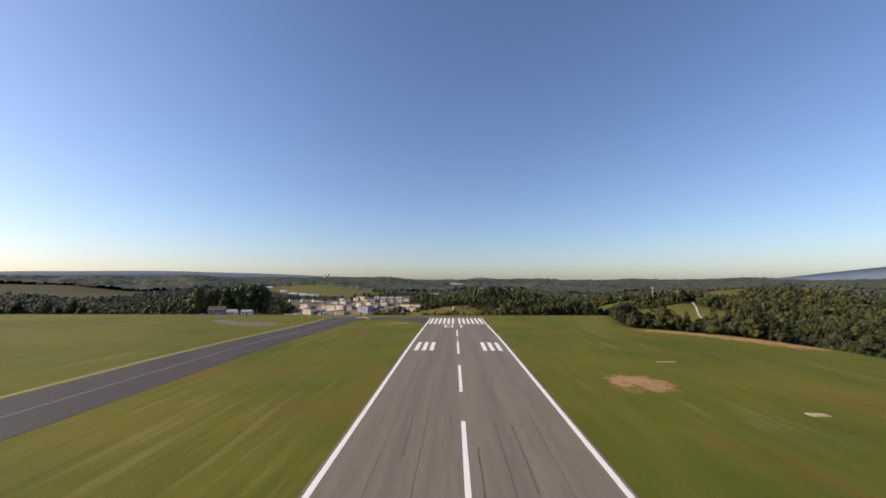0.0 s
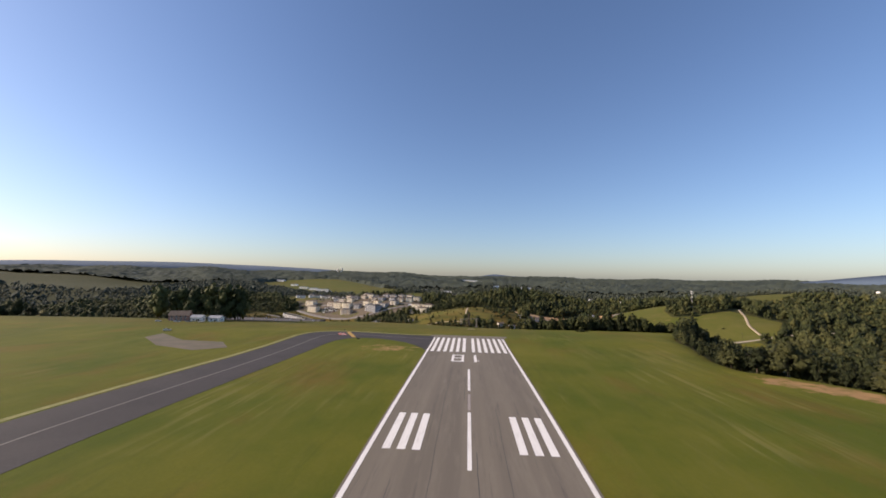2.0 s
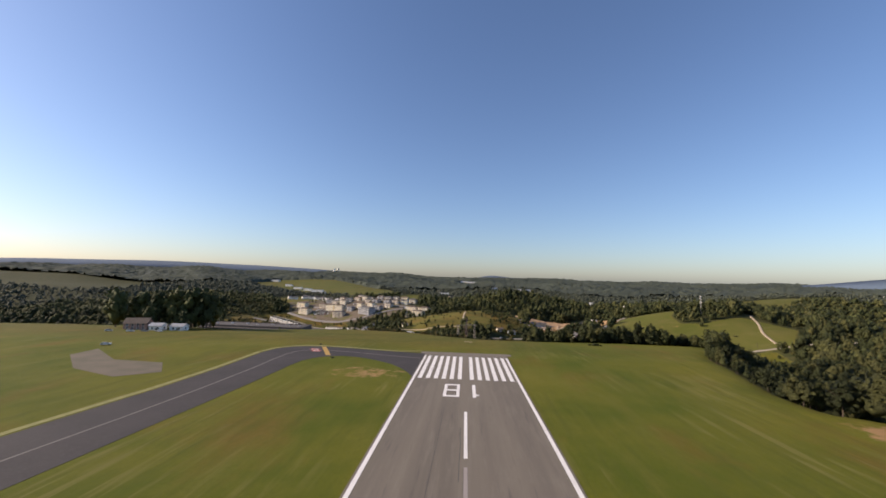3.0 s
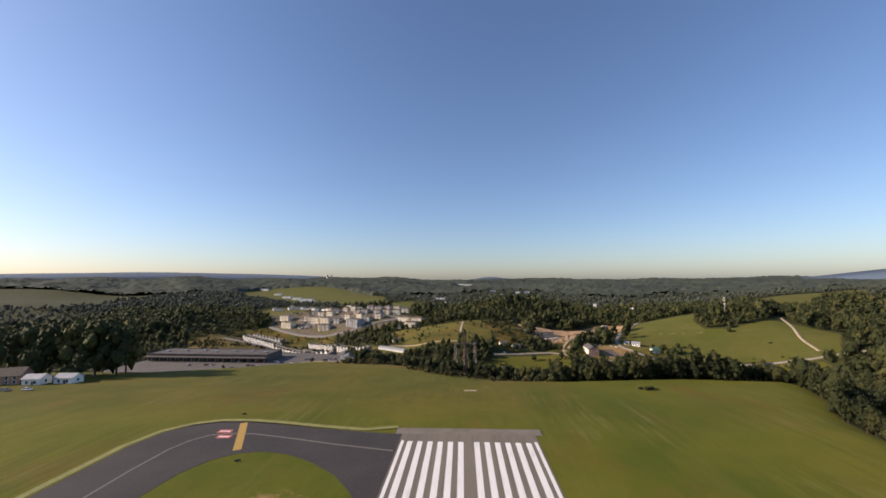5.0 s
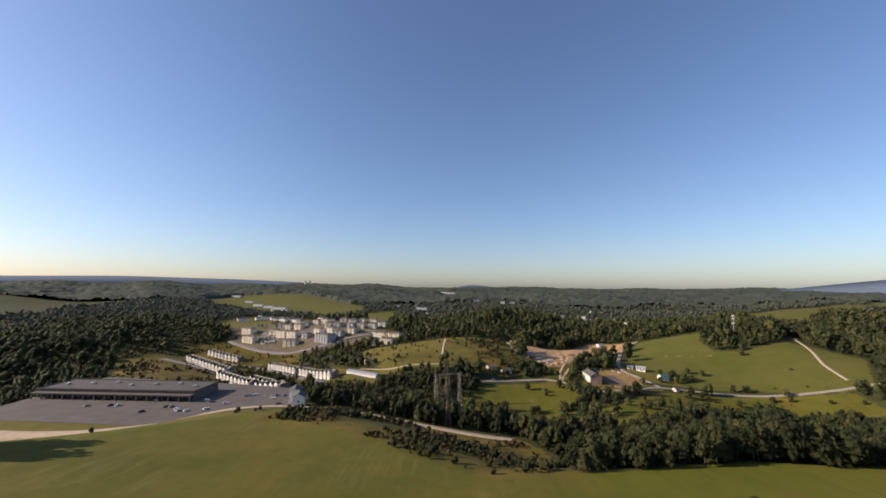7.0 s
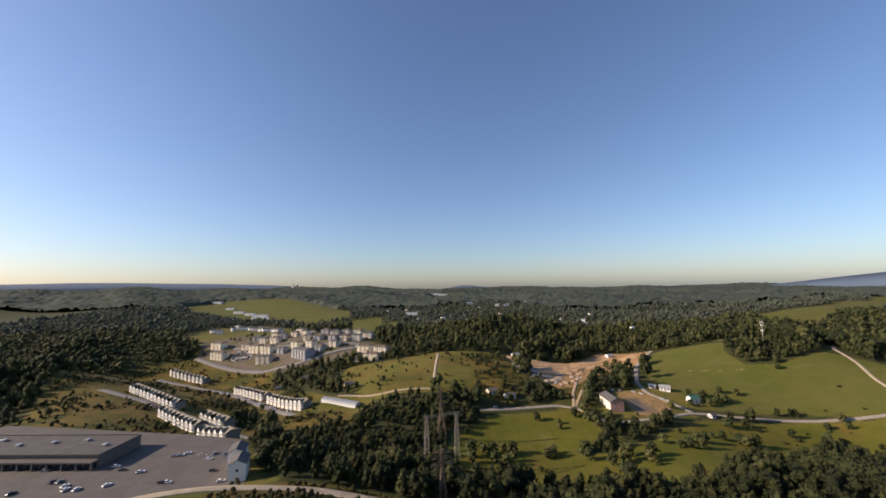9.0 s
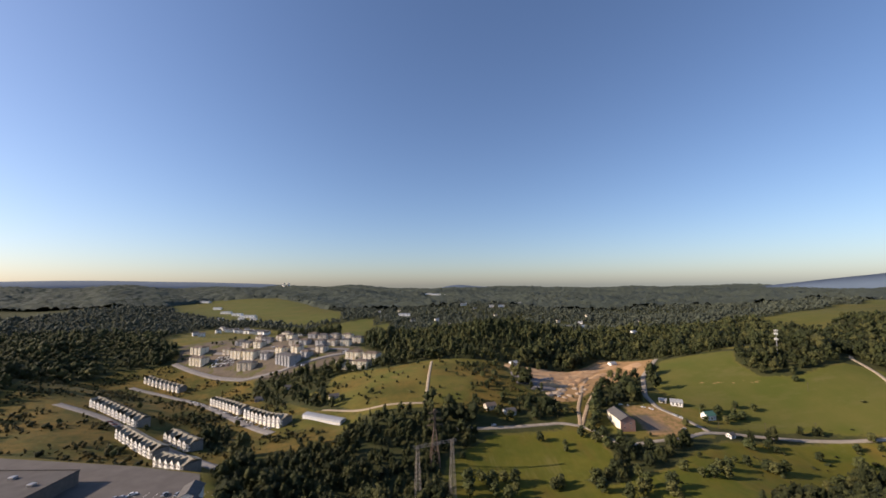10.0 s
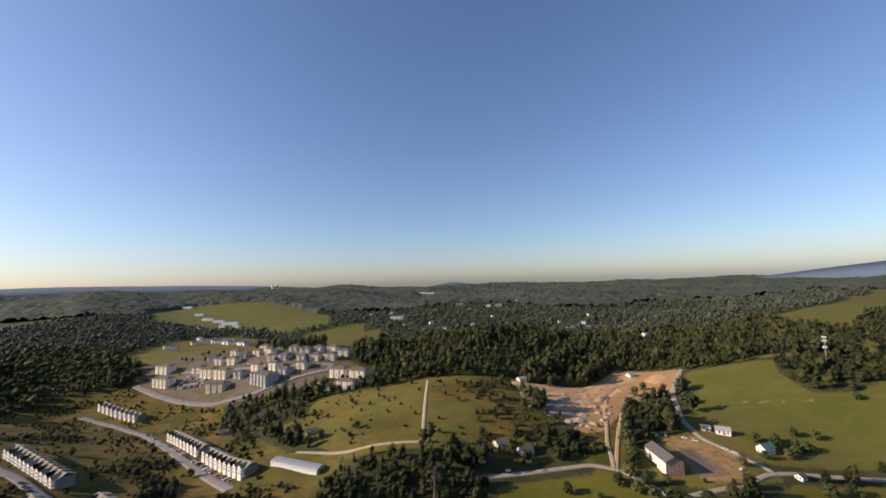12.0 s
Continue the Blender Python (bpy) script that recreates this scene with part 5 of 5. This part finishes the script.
def mound(name, x, y, w, d, h, yaw, mat, label, seed):
    """An uneven heap of earth or rubble."""
    n, m = 20, 7
    verts = []
    for j in range(m + 1):
        for i in range(n):
            a, r = 6.2832 * i / n, j / m
            k = 1 + 0.28 * noise.noise((math.cos(a) * 1.3, math.sin(a) * 1.3, seed))
            u, v = r * k * w / 2 * math.cos(a), r * k * d / 2 * math.sin(a)
            c, s = math.cos(radians(yaw)), math.sin(radians(yaw))
            px, py = u * c - v * s, u * s + v * c
            lift = h * (1 - r ** 1.6) * (1 + 0.8 * noise.noise((px * 0.22, py * 0.22, seed))) + h * 0.45 * noise.noise((px * 0.5, py * 0.5, seed)) * (1 - r)
            verts.append((x + px, y + py, height_at(x + px, y + py) + lift - 0.5 * (j == m)))
    faces = [(j * n + i, j * n + (i + 1) % n, (j + 1) * n + (i + 1) % n, (j + 1) * n + i) for j in range(m) for i in range(n)]
    return tagged(new(name, mesh_of(name, verts, [f[::-1] for f in faces], [mat], smooth=True)), label, "spoil heap", "heaps in the clay diggings")


for i, (x, y, w, d, h, yaw, mat) in enumerate(((160, 872, 70, 26, 7, 25, SPOIL), (128, 900, 44, 22, 5, -20, SPOIL), (190, 880, 50, 20, 6, 30, SPOIL), (225, 915, 60, 24, 6, 40, SPOIL), (275, 950, 50, 24, 5, 30, SPOIL), (306, 925, 44, 18, 5, 50, SPOIL),
                                               (150, 838, 44, 20, 6, 40, SPOIL), (176, 850, 36, 16, 5, 30, SPOIL), (150, 905, 60, 18, 4, 10, SPOIL), (122, 868, 36, 20, 5, 60, SHADED_PIT_ROCK), (178, 905, 40, 14, 4, 20, SPOIL), (135, 815, 30, 14, 4, 10, SHADED_PIT_ROCK),
                                               (148, 800, 20, 12, 4, 20, PALE_ROCK), (138, 795, 14, 10, 3, 70, PALE_ROCK), (158, 812, 16, 10, 3, 50, PALE_ROCK), (165, 828, 18, 9, 3, 30, PALE_ROCK), (150, 852, 70, 12, 6, 48, SHADED_PIT_ROCK), (128, 842, 46, 12, 6, 40, SHADED_PIT_ROCK), (206, 872, 46, 10, 6, 52, SPOIL), (240, 895, 50, 10, 5, 42, SPOIL), (190, 905, 60, 12, 6, 12, SPOIL), (172, 798, 9, 6, 4, 20, PALE_ROCK), (180, 806, 8, 6, 3, 80, PALE_ROCK), (160, 792, 9, 7, 4, 120, PALE_ROCK), (186, 815, 9, 6, 4, 10, PALE_ROCK), (176, 818, 10, 7, 4, 60, PALE_ROCK), (152, 786, 7, 5, 3, 0, PALE_ROCK), (195, 838, 12, 8, 5, 30, SPOIL), (180, 836, 14, 8, 5, 70, SPOIL))):
    what = "orange clay spoil" if mat is SPOIL else "grey pit rock darkened for the pit's shade" if mat is SHADED_PIT_ROCK else "pale broken rubble"
    grow = 0.75 if mat is PALE_ROCK else 1.0
    mound("clay_mound", x, y, w * 1.25 * grow, d * 1.5 * grow, h * (0.34 if mat is SPOIL else 0.38), yaw, mat, "uneven heap of " + what + " in the diggings", i * 3.1)


# ---- masts and pylons ----
def lattice_tower(x, y, tall, base, metal, label):
    """A four-legged lattice tower with three pairs of cross arms."""
    ob = thing("lattice_tower", x, y, height_at(x, y), 12, label, "pylon", "power pylons")

    def corner(k, z):
        r = base / 2 * (1 - 0.86 * min(1, z / (tall * 0.72))) if z < tall * 0.72 else base / 2 * 0.14
        r = max(r, 0.55)
        return Vector(((-1, 1, 1, -1)[k] * r, (-1, -1, 1, 1)[k] * r, z))

    levels = [0, 0.13, 0.25, 0.36, 0.46, 0.55, 0.63, 0.71, 0.79, 0.87, 0.95, 1.0]
    for k in range(4):
        bm, last = bmesh.new(), None
        for z in [-1.5] + [q * tall for q in levels[1:]]:
            c = corner(k, max(z, 0))
            ring = [bm.verts.new((c.x + u, c.y + v, z)) for u, v in ((-0.2, -0.2), (0.2, -0.2), (0.2, 0.2), (-0.2, 0.2))]
            for i in range(4 if last else 0):
                bm.faces.new((last[i], last[(i + 1) % 4], ring[(i + 1) % 4], ring[i]))
            last = ring
        bm.faces.new(last)
        part("leg", bm, metal, ob)
        bm = bmesh.new()
        for a, b in zip(levels, levels[1:]):
            rod(bm, corner(k, a * tall), corner((k + 1) % 4, b * tall), 0.10, sides=4)
            rod(bm, corner((k + 1) % 4, a * tall), corner(k, b * tall), 0.10, sides=4)
            rod(bm, corner(k, b * tall), corner((k + 1) % 4, b * tall), 0.09, sides=4)
        part("bracing", bm, metal, ob)
    for z, reach in ((0.71, 6.5), (0.82, 5.6), (0.93, 4.6)):
        for s in (-1, 1):
            bm = bmesh.new()
            for q in (-0.5, 0.5):
                rod(bm, (s * 0.5, q, z * tall), (s * reach, 0, z * tall + 0.2), 0.11, sides=4)
                rod(bm, (s * 0.5, q, z * tall + 1.8), (s * reach, 0, z * tall + 0.2), 0.09, sides=4)
            part("cross_arm", bm, metal, ob)
            part("insulator", rod(bmesh.new(), (s * reach, 0, z * tall + 0.2), (s * reach, 0, z * tall - 1.7), 0.14), GLASS, ob)
    return ob


def portal_pylon(a, b, tall):
    """Two slim lattice columns joined by a truss beam, which carries three strings of insulators."""
    x, y = (a[0] + b[0]) / 2, (a[1] + b[1]) / 2
    z0, span = height_at(x, y), math.dist(a, b)
    ob = thing("portal_pylon", x, y, z0, math.degrees(math.atan2(b[1] - a[1], b[0] - a[0])), "pale galvanised portal pylon of two lattice columns", "pylon", "power pylons")
    levels = [k / 14 for k in range(15)]
    for side, foot in ((-1, a), (1, b)):
        drop = height_at(*foot) - z0

        def corner(k, t):
            r = 2.1 - 1.4 * t
            return Vector((side * span / 2 + (-1, 1, 1, -1)[k] * r, (-1, -1, 1, 1)[k] * r, drop - 0.5 + t * (tall - drop + 0.5)))

        for k in range(4):
            part("leg", rod(bmesh.new(), corner(k, 0), corner(k, 1), 0.13, 0.10, 5), PALE_STEEL, ob)
            bm = bmesh.new()
            for p, q in zip(levels, levels[1:]):
                rod(bm, corner(k, p), corner((k + 1) % 4, q), 0.06, sides=4)
                rod(bm, corner((k + 1) % 4, p), corner(k, q), 0.06, sides=4)
                rod(bm, corner(k, q), corner((k + 1) % 4, q), 0.06, sides=4)
            part("bracing", bm, PALE_STEEL, ob)
    end = span / 2 + 3
    for y0 in (-0.7, 0.7):
        for z in (tall - 1.4, tall):
            part("beam_chord", rod(bmesh.new(), (-end, y0, z), (end, y0, z), 0.09, sides=5), PALE_STEEL, ob)
        bm = bmesh.new()
        for k in range(16):
            u, v = -end + 2 * end * k / 16, -end + 2 * end * (k + 1) / 16
            rod(bm, (u, y0, tall - 1.4 * (k % 2)), (v, y0, tall - 1.4 * ((k + 1) % 2)), 0.05, sides=4)
        part("beam_bracing", bm, PALE_STEEL, ob)
    for u in (-span / 2 - 2, 0, span / 2 + 2):
        part("insulator", rod(bmesh.new(), (u, 0, tall - 1.4), (u, 0, tall - 3.6), 0.14), GLASS, ob)
    return ob


portal_pylon((-10, 597), (12.5, 606), 38)
lattice_tower(1.5, 660, 44, 8, RUST_STEEL, "tall brown weathered lattice pylon above the trees")
lattice_tower(0.5, 521, 28, 4.5, RUST_STEEL, "slim brown weathered lattice pylon behind the access road")


def phone_mast(x, y, tall):
    ob = thing("phone_mast", x, y, height_at(x, y), 0, "slim pale phone mast with white antenna panels", "mast")
    part("pole", rod(bmesh.new(), (0, 0, -1), (0, 0, tall), 0.65, 0.35, 10), STEEL, ob)
    for k, z in enumerate((tall - 1, tall - 5, tall - 12)):
        part("platform", rod(bmesh.new(), (0, 0, z - 0.2), (0, 0, z), 1.7, 1.7, 8), STEEL, ob)
        for i in range(6):
            a = i * math.pi / 3
            bm = boxed(-0.25, -0.12, -1.2, 0.25, 0.12, 1.2, bevel=0.04)
            bmesh.ops.transform(bm, matrix=Matrix.Translation((1.8 * math.cos(a), 1.8 * math.sin(a), z + 0.6)) @ Matrix.Rotation(a + math.pi / 2, 4, "Z"), verts=bm.verts)
            part("antenna_panel", bm, WHITE_PAINT, ob)
    return ob


phone_mast(446, 828, 32)


def utility_pole(x, y, yaw):
    ob = thing("utility_pole", x, y, height_at(x, y), yaw, "weathered wooden utility pole with one cross arm", "utility pole", "poles along the valley road")
    part("pole", rod(bmesh.new(), (0, 0, -1), (0, 0, 10), 0.19, 0.13, 8), BARK, ob)
    part("cross_arm", boxed(-1.3, -0.08, 9.1, 1.3, 0.08, 9.3), BARK, ob)
    for s in (-1.1, 0.0, 1.1):
        part("insulator", rod(bmesh.new(), (s, 0, 9.3), (s, 0, 9.55), 0.07, 0.05), GLASS, ob)


for x, y in ((366, 708), (411, 757), (277, 716), (445, 689), (320, 712)):
    utility_pole(x, y, 80)


def cooling_tower(x, y, tall, wide):
    ob = thing("cooling_tower", x, y, height_at(x, y) - 1, 0, "pale concrete cooling tower far off on the horizon", "cooling tower", "towers on the horizon")
    bm = bmesh.new()
    rings = []
    for k in range(9):
        z = tall * k / 8
        r = wide * (0.62 + 0.38 * ((k / 8 - 0.75) / 0.75) ** 2)
        rings.append([bm.verts.new((r * math.cos(6.283 * i / 20), r * math.sin(6.283 * i / 20), z)) for i in range(20)])
    for a, b in zip(rings, rings[1:]):
        for i in range(20):
            bm.faces.new((a[i], a[(i + 1) % 20], b[(i + 1) % 20], b[i]))
    bmesh.ops.solidify(bm, geom=bm.faces[:], thickness=1.0)
    bmesh.ops.recalc_face_normals(bm, faces=bm.faces)
    part("shell", bm, WHITE_PAINT, ob, smooth=True)
    part("rim", rod(bmesh.new(), (0, 0, tall - 1.5), (0, 0, tall), rings and wide * 0.68, wide * 0.68, 20), WHITE_PAINT, ob)


cooling_tower(-1390, 4000, 52, 15)
cooling_tower(-1352, 4015, 52, 15)


# ---- vehicles ----
def car(paint, label):
    """A small car: shaped body, glazed cabin, four wheels."""
    ob = thing("car", 0, 0, 0, 0, label, "car", "parked cars")
    bm = bmesh.new()
    prof = [(-2.2, 0.35), (2.2, 0.35), (2.25, 0.7), (2.05, 0.85), (0.95, 0.98), (-2.0, 1.0), (-2.25, 0.75)]
    ends = [[bm.verts.new((x, y, z)) for x, z in prof] for y in (-0.88, 0.88)]
    for i in range(7):
        bm.faces.new((ends[0][i], ends[0][(i + 1) % 7], ends[1][(i + 1) % 7], ends[1][i]))
    bm.faces.new(ends[0][::-1])
    bm.faces.new(ends[1])
    bmesh.ops.recalc_face_normals(bm, faces=bm.faces)
    part("body", bm, paint, ob)
    bm = bmesh.new()
    low, top = [(-1.9, -0.8), (1.0, -0.8), (1.0, 0.8), (-1.9, 0.8)], [(-1.4, -0.62), (0.25, -0.62), (0.25, 0.62), (-1.4, 0.62)]
    a, b = [bm.verts.new((*p, 0.97)) for p in low], [bm.verts.new((*p, 1.44)) for p in top]
    for i in range(4):
        bm.faces.new((a[i], a[(i + 1) % 4], b[(i + 1) % 4], b[i]))
    bm.faces.new(b)
    part("glazing", bm, GLASS, ob)
    part("roof", boxed(-1.4, -0.63, 1.43, 0.26, 0.63, 1.5, bevel=0.02), paint, ob)
    for x in (-1.4, 1.4):
        for y in (-0.86, 0.86):
            wheel = part("wheel", rod(bmesh.new(), (x, y - 0.1, 0.32), (x, y + 0.1, 0.32), 0.33, sides=10), TYRE, ob)
            part("rim", rod(bmesh.new(), (x, y + math.copysign(0.09, y), 0.32), (x, y + math.copysign(0.115, y), 0.32), 0.18, sides=8), STEEL, wheel)
    return ob


TYRE = plain("tyre_rubber", (0.02, 0.02, 0.02), (0.03, 0.03, 0.03), 5, 0.9)
PAINTS = [(plain("white_car_paint", (0.75, 0.75, 0.74), (0.68, 0.68, 0.67), 0.5, 0.3, bump=0.0), "white car"), (plain("dark_car_paint", (0.02, 0.022, 0.028), (0.03, 0.03, 0.035), 0.5, 0.3, bump=0.0), "dark grey car"),
          (plain("silver_car_paint", (0.40, 0.41, 0.42), (0.33, 0.34, 0.35), 0.5, 0.3, 0.4, bump=0.0), "silver car"), (plain("red_car_paint", (0.25, 0.03, 0.03), (0.20, 0.03, 0.03), 0.5, 0.3, bump=0.0), "dark red car")]
CARS = [car(p, label + " parked on the asphalt") for p, label in PAINTS]
spots = []
pick = random.Random(5)
for x, y, yaw in ((-171, 570, 10), (-168, 573, 40), (-174, 569, 5), (-149, 564, 0), (-137, 548, 0), (-125, 535, 20), (-155, 535, 0), (-158, 534.6, 0), (-210, 533, 80), (-187, 533, 60), (-218, 538, 85), (-222, 538, 85),
                  (-200, 529, 80), (-206, 529, 80), (-180, 548, 30), (-150, 572, 88), (-143, 572, 88), (-193, 551, 0), (-201, 556, 4), (-240, 552, 2), (-262, 540, 85), (-268, 540, 85), (-285, 538, 85), (-232, 526, 80)):
    spots.append((x, y, yaw, -36.88))
for k in range(34):
    t = (k + pick.random() * 0.5) / 34
    x, y = -345 + 190 * t, 925 - 172 * t
    if pick.random() < 0.8:
        spots.append((x - 2.6 - 1.5 * (k % 2), y - 3.0, 49 + pick.uniform(-6, 6), None))
for k in range(16):
    t = (k + 0.5) / 16
    spots.append((-318 + 130 * t, 741 - 83 * t, 52 + pick.uniform(-5, 5), None))
for x0, y0, nx, ny in ((-402, 1062, 13, 5), (-232, 1008, 8, 1), (-160, 1040, 5, 2), (-304, 1095, 5, 1)):
    for i in range(nx):
        for j in range(ny):
            spots.append((x0 + i * 3.4 + pick.uniform(-0.4, 0.4), y0 + j * 7 - i * 0.4, 84 + pick.uniform(-5, 5), None))
for x, y, yaw in ((226, 757, -30), (232, 752, -40), (248, 738, -28), (205, 764, 20), (212, 762, 60), (-236, 330, 10), (-228, 333, 5), (-219, 335, 0), (-250, 328, 40), (-196, 272, 30), (240, 712, 12), (252, 733, -30), (60, 727, 10), (142, 792, 60), (146, 788, 20), (150, 796, 80)):
    spots.append((x, y, yaw, None))
for x, y, yaw, z in spots:
    c, s = math.cos(radians(yaw)), math.sin(radians(yaw))
    if z is None:
        f, b, l, r = (height_at(x + u * c - v * s, y + u * s + v * c) for u, v in ((1.5, 0), (-1.5, 0), (0, 0.9), (0, -0.9)))
        lift = 0.47 if min(line_distance(np.array([x]), np.array([y]), line)[0] - width / 2 for line, width, *_ in ROAD_LINES.values()) < 0 else 0.0
        m = pose(x, y, (f + b) / 2 + lift, 0, 0, yaw) @ pose(0, 0, 0, math.degrees(math.atan2(l - r, 1.8)), -math.degrees(math.atan2(f - b, 3.0)), 0)
    else:
        m = pose(x, y, z, 0, 0, yaw)
    copy_thing(pick.choices(CARS, (8, 4, 4, 1))[0], m)
for c in CARS:
    clear_away(c)

# ---- single trees and bushes ----
HOUSE_SPOTS = [(o.matrix_basis.translation.x, o.matrix_basis.translation.y) for o in bpy.data.objects if o.parent is None and o.name.split(".")[0] in
               ("townhouse", "apartment_block", "house", "brick_hall", "farmhouse", "shed", "cottage", "long_barn", "white_hall", "car")]
TREE_KINDS = []
for k in range(4):
    (cv, cf), (tv, tf) = KINDS_NEAR[k]
    TREE_KINDS.append((mesh_of("crown", cv, cf, [LEAF], smooth=True), mesh_of("trunk", tv, tf, [BARK])))
BUSH_CROWN = crown_arrays(5, 70, 201, tall=0.6, spread=0.6, leaf=0.12)
BUSH_MESH = mesh_of("crown", BUSH_CROWN[0] * np.array([1, 1, 0.9]), BUSH_CROWN[1], [LEAF], smooth=True)
BUSH_STEM = mesh_of("stem", *trunk_arrays(202, 4, 0.05), [BARK])


def tree(x, y, tall, label="broad dark-green leafy tree standing alone", wide=1.0):
    k = pick.randrange(4)
    ob = thing("tree", x, y, height_at(x, y) - 0.1, pick.uniform(0, 360), label, "tree", "single trees")
    ob.scale = (tall * wide, tall * wide, tall)
    part("crown", TREE_KINDS[k][0], None, ob)
    part("trunk", TREE_KINDS[k][1], None, ob)
    return ob


def bush(x, y, tall):
    ob = thing("bush", x, y, height_at(x, y) - 0.05, pick.uniform(0, 360), "low rounded dark-green bush in rough grass", "bush", "bushes in the meadows")
    ob.scale = (tall, tall, tall * 0.8)
    part("crown", BUSH_MESH, None, ob)
    part("stem", BUSH_STEM, None, ob)


for x, y, tall in ((150, 712, 11), (158, 722, 11), (164, 728, 12), (156, 700, 10), (172, 700, 7), (138, 705, 10), (146, 694, 10), (152, 683, 11), (163, 683, 10), (167, 673, 11), (184, 673, 10), (206, 681, 9), (227, 690, 9), (245, 717, 8), (272, 726, 7), (293, 727, 8), (315, 733, 9), (301, 746, 8), (323, 751, 8), (338, 745, 8), (170, 748, 14), (165, 737, 13), (177, 762, 15),
                   (186, 780, 14), (200, 805, 13), (215, 826, 13), (244, 868, 12), (266, 887, 10), (100, 755, 10), (104, 738, 11), (80, 738, 9), (67, 745, 9), (122, 745, 10), (124, 763, 11), (62, 642, 11), (44, 636, 12), (26, 634, 13), (121, 636, 11), (143, 644, 11), (166, 615, 12), (261, 646, 9), (276, 646, 10), (397, 688, 9)):
    tree(x, y, tall * 1.1, "broad leafy tree by the valley road", 1.25)
for x, y, tall, wide in ((43, 622, 11, 1.1), (59, 628, 9, 1.1), (52, 619, 10, 1.2), (143, 612, 13, 1.2), (119, 622, 12, 1.2), (131, 606, 13, 1.1), (152, 622, 12, 1.0), (160, 606, 11, 1.2), (279, 684, 10, 1.5), (300, 688, 9, 1.4), (304, 731, 9, 1.2),
                         (294, 740, 11, 1.2), (285, 748, 9, 1.3), (310, 738, 10, 1.1), (-50, 860, 5, 1.2), (-115, 932, 8, 1.2), (-104, 800, 9, 1.2), (414, 774, 8, 1.3), (225, 640, 11, 1.3), (250, 652, 9, 1.3), (262, 640, 10, 1.2), (330, 672, 9, 1.2),
                         (352, 660, 12, 1.2), (205, 628, 10, 1.2), (190, 640, 9, 1.2), (96, 640, 8, 1.3), (199, 698, 4, 1.2), (218, 694, 5, 1.2), (232, 700, 5, 1.3), (-20, 905, 6, 1.3), (50, 880, 7, 1.4), (58, 874, 8, 1.4), (42, 872, 7, 1.4), (64, 890, 6, 1.3),
                         (36, 882, 6, 1.3), (-90, 880, 7, 1.2), (-70, 800, 8, 1.2), (-130, 870, 9, 1.2), (-150, 880, 8, 1.2), (-110, 850, 6, 1.3)):
    tree(x, y, tall, wide=wide)
for k, (x, y, tall) in enumerate(((-268, 374, 32), (-254, 376, 34), (-242, 378, 36), (-229, 380, 37), (-217, 382, 35), (-282, 366, 34), (-236, 392, 34), (-222, 394, 34), (-250, 362, 20), (-226, 366, 16))):
    tree(x, y, tall, "tall dense dark tree at the airfield edge", 0.8)
for _ in range(460):
    p, tall, gap = pick.choice(((HOMES, (4, 9), 9), (HOMES, (4, 8), 9), (TOWN, (5, 9), 8), (TOWN, (5, 9), 8), (LOW_MEADOW, (5, 10), 6), (LOW_RIGHT, (5, 10), 6), (KNOLL, (3, 6), 8), (COMBE, (4, 9), 6), (COMBE, (4, 9), 6), (BRUSH, (4, 9), 6), (PLAZA_FRONT, (2, 4), 5)))
    x, y = pick.uniform(min(q[0] for q in p), max(q[0] for q in p)), pick.uniform(min(q[1] for q in p), max(q[1] for q in p))
    here = np.array([x]), np.array([y])
    if signed_distance(*here, p)[0] > -3 or signed_distance(*here, AIRFIELD)[0] < 6 or signed_distance(*here, PLAZA)[0] < 4:
        continue
    if min(line_distance(*here, line)[0] - width / 2 for line, width, *_ in ROAD_LINES.values()) < 3 or any(math.dist((x, y), q) < gap + 6 for q in HOUSE_SPOTS):
        continue
    tree(x, y, pick.uniform(*tall), "small leafy tree in rough grass between the houses", 1.25)
for x, y, tall in ((90, 350, 2.6), (93, 352.5, 2.0), (87.5, 352, 1.7), (95, 350.5, 1.4)):
    bush(x, y, tall)
for _ in range(130):
    p = pick.choice((KNOLL, BRUSH, BRUSH, LOW_RIGHT, RIGHT_FIELD))
    cx, cy = sum(q[0] for q in p) / len(p), sum(q[1] for q in p) / len(p)
    x, y = cx + pick.uniform(-130, 130), cy + pick.uniform(-90, 90)
    if signed_distance(np.array([x]), np.array([y]), p)[0] < -2 and min(line_distance(np.array([x]), np.array([y]), line)[0] for line, *_ in ROAD_LINES.values()) > 7:
        if p is not RIGHT_FIELD or y < 735:
            bush(x, y, pick.uniform(1.6, 3.6))
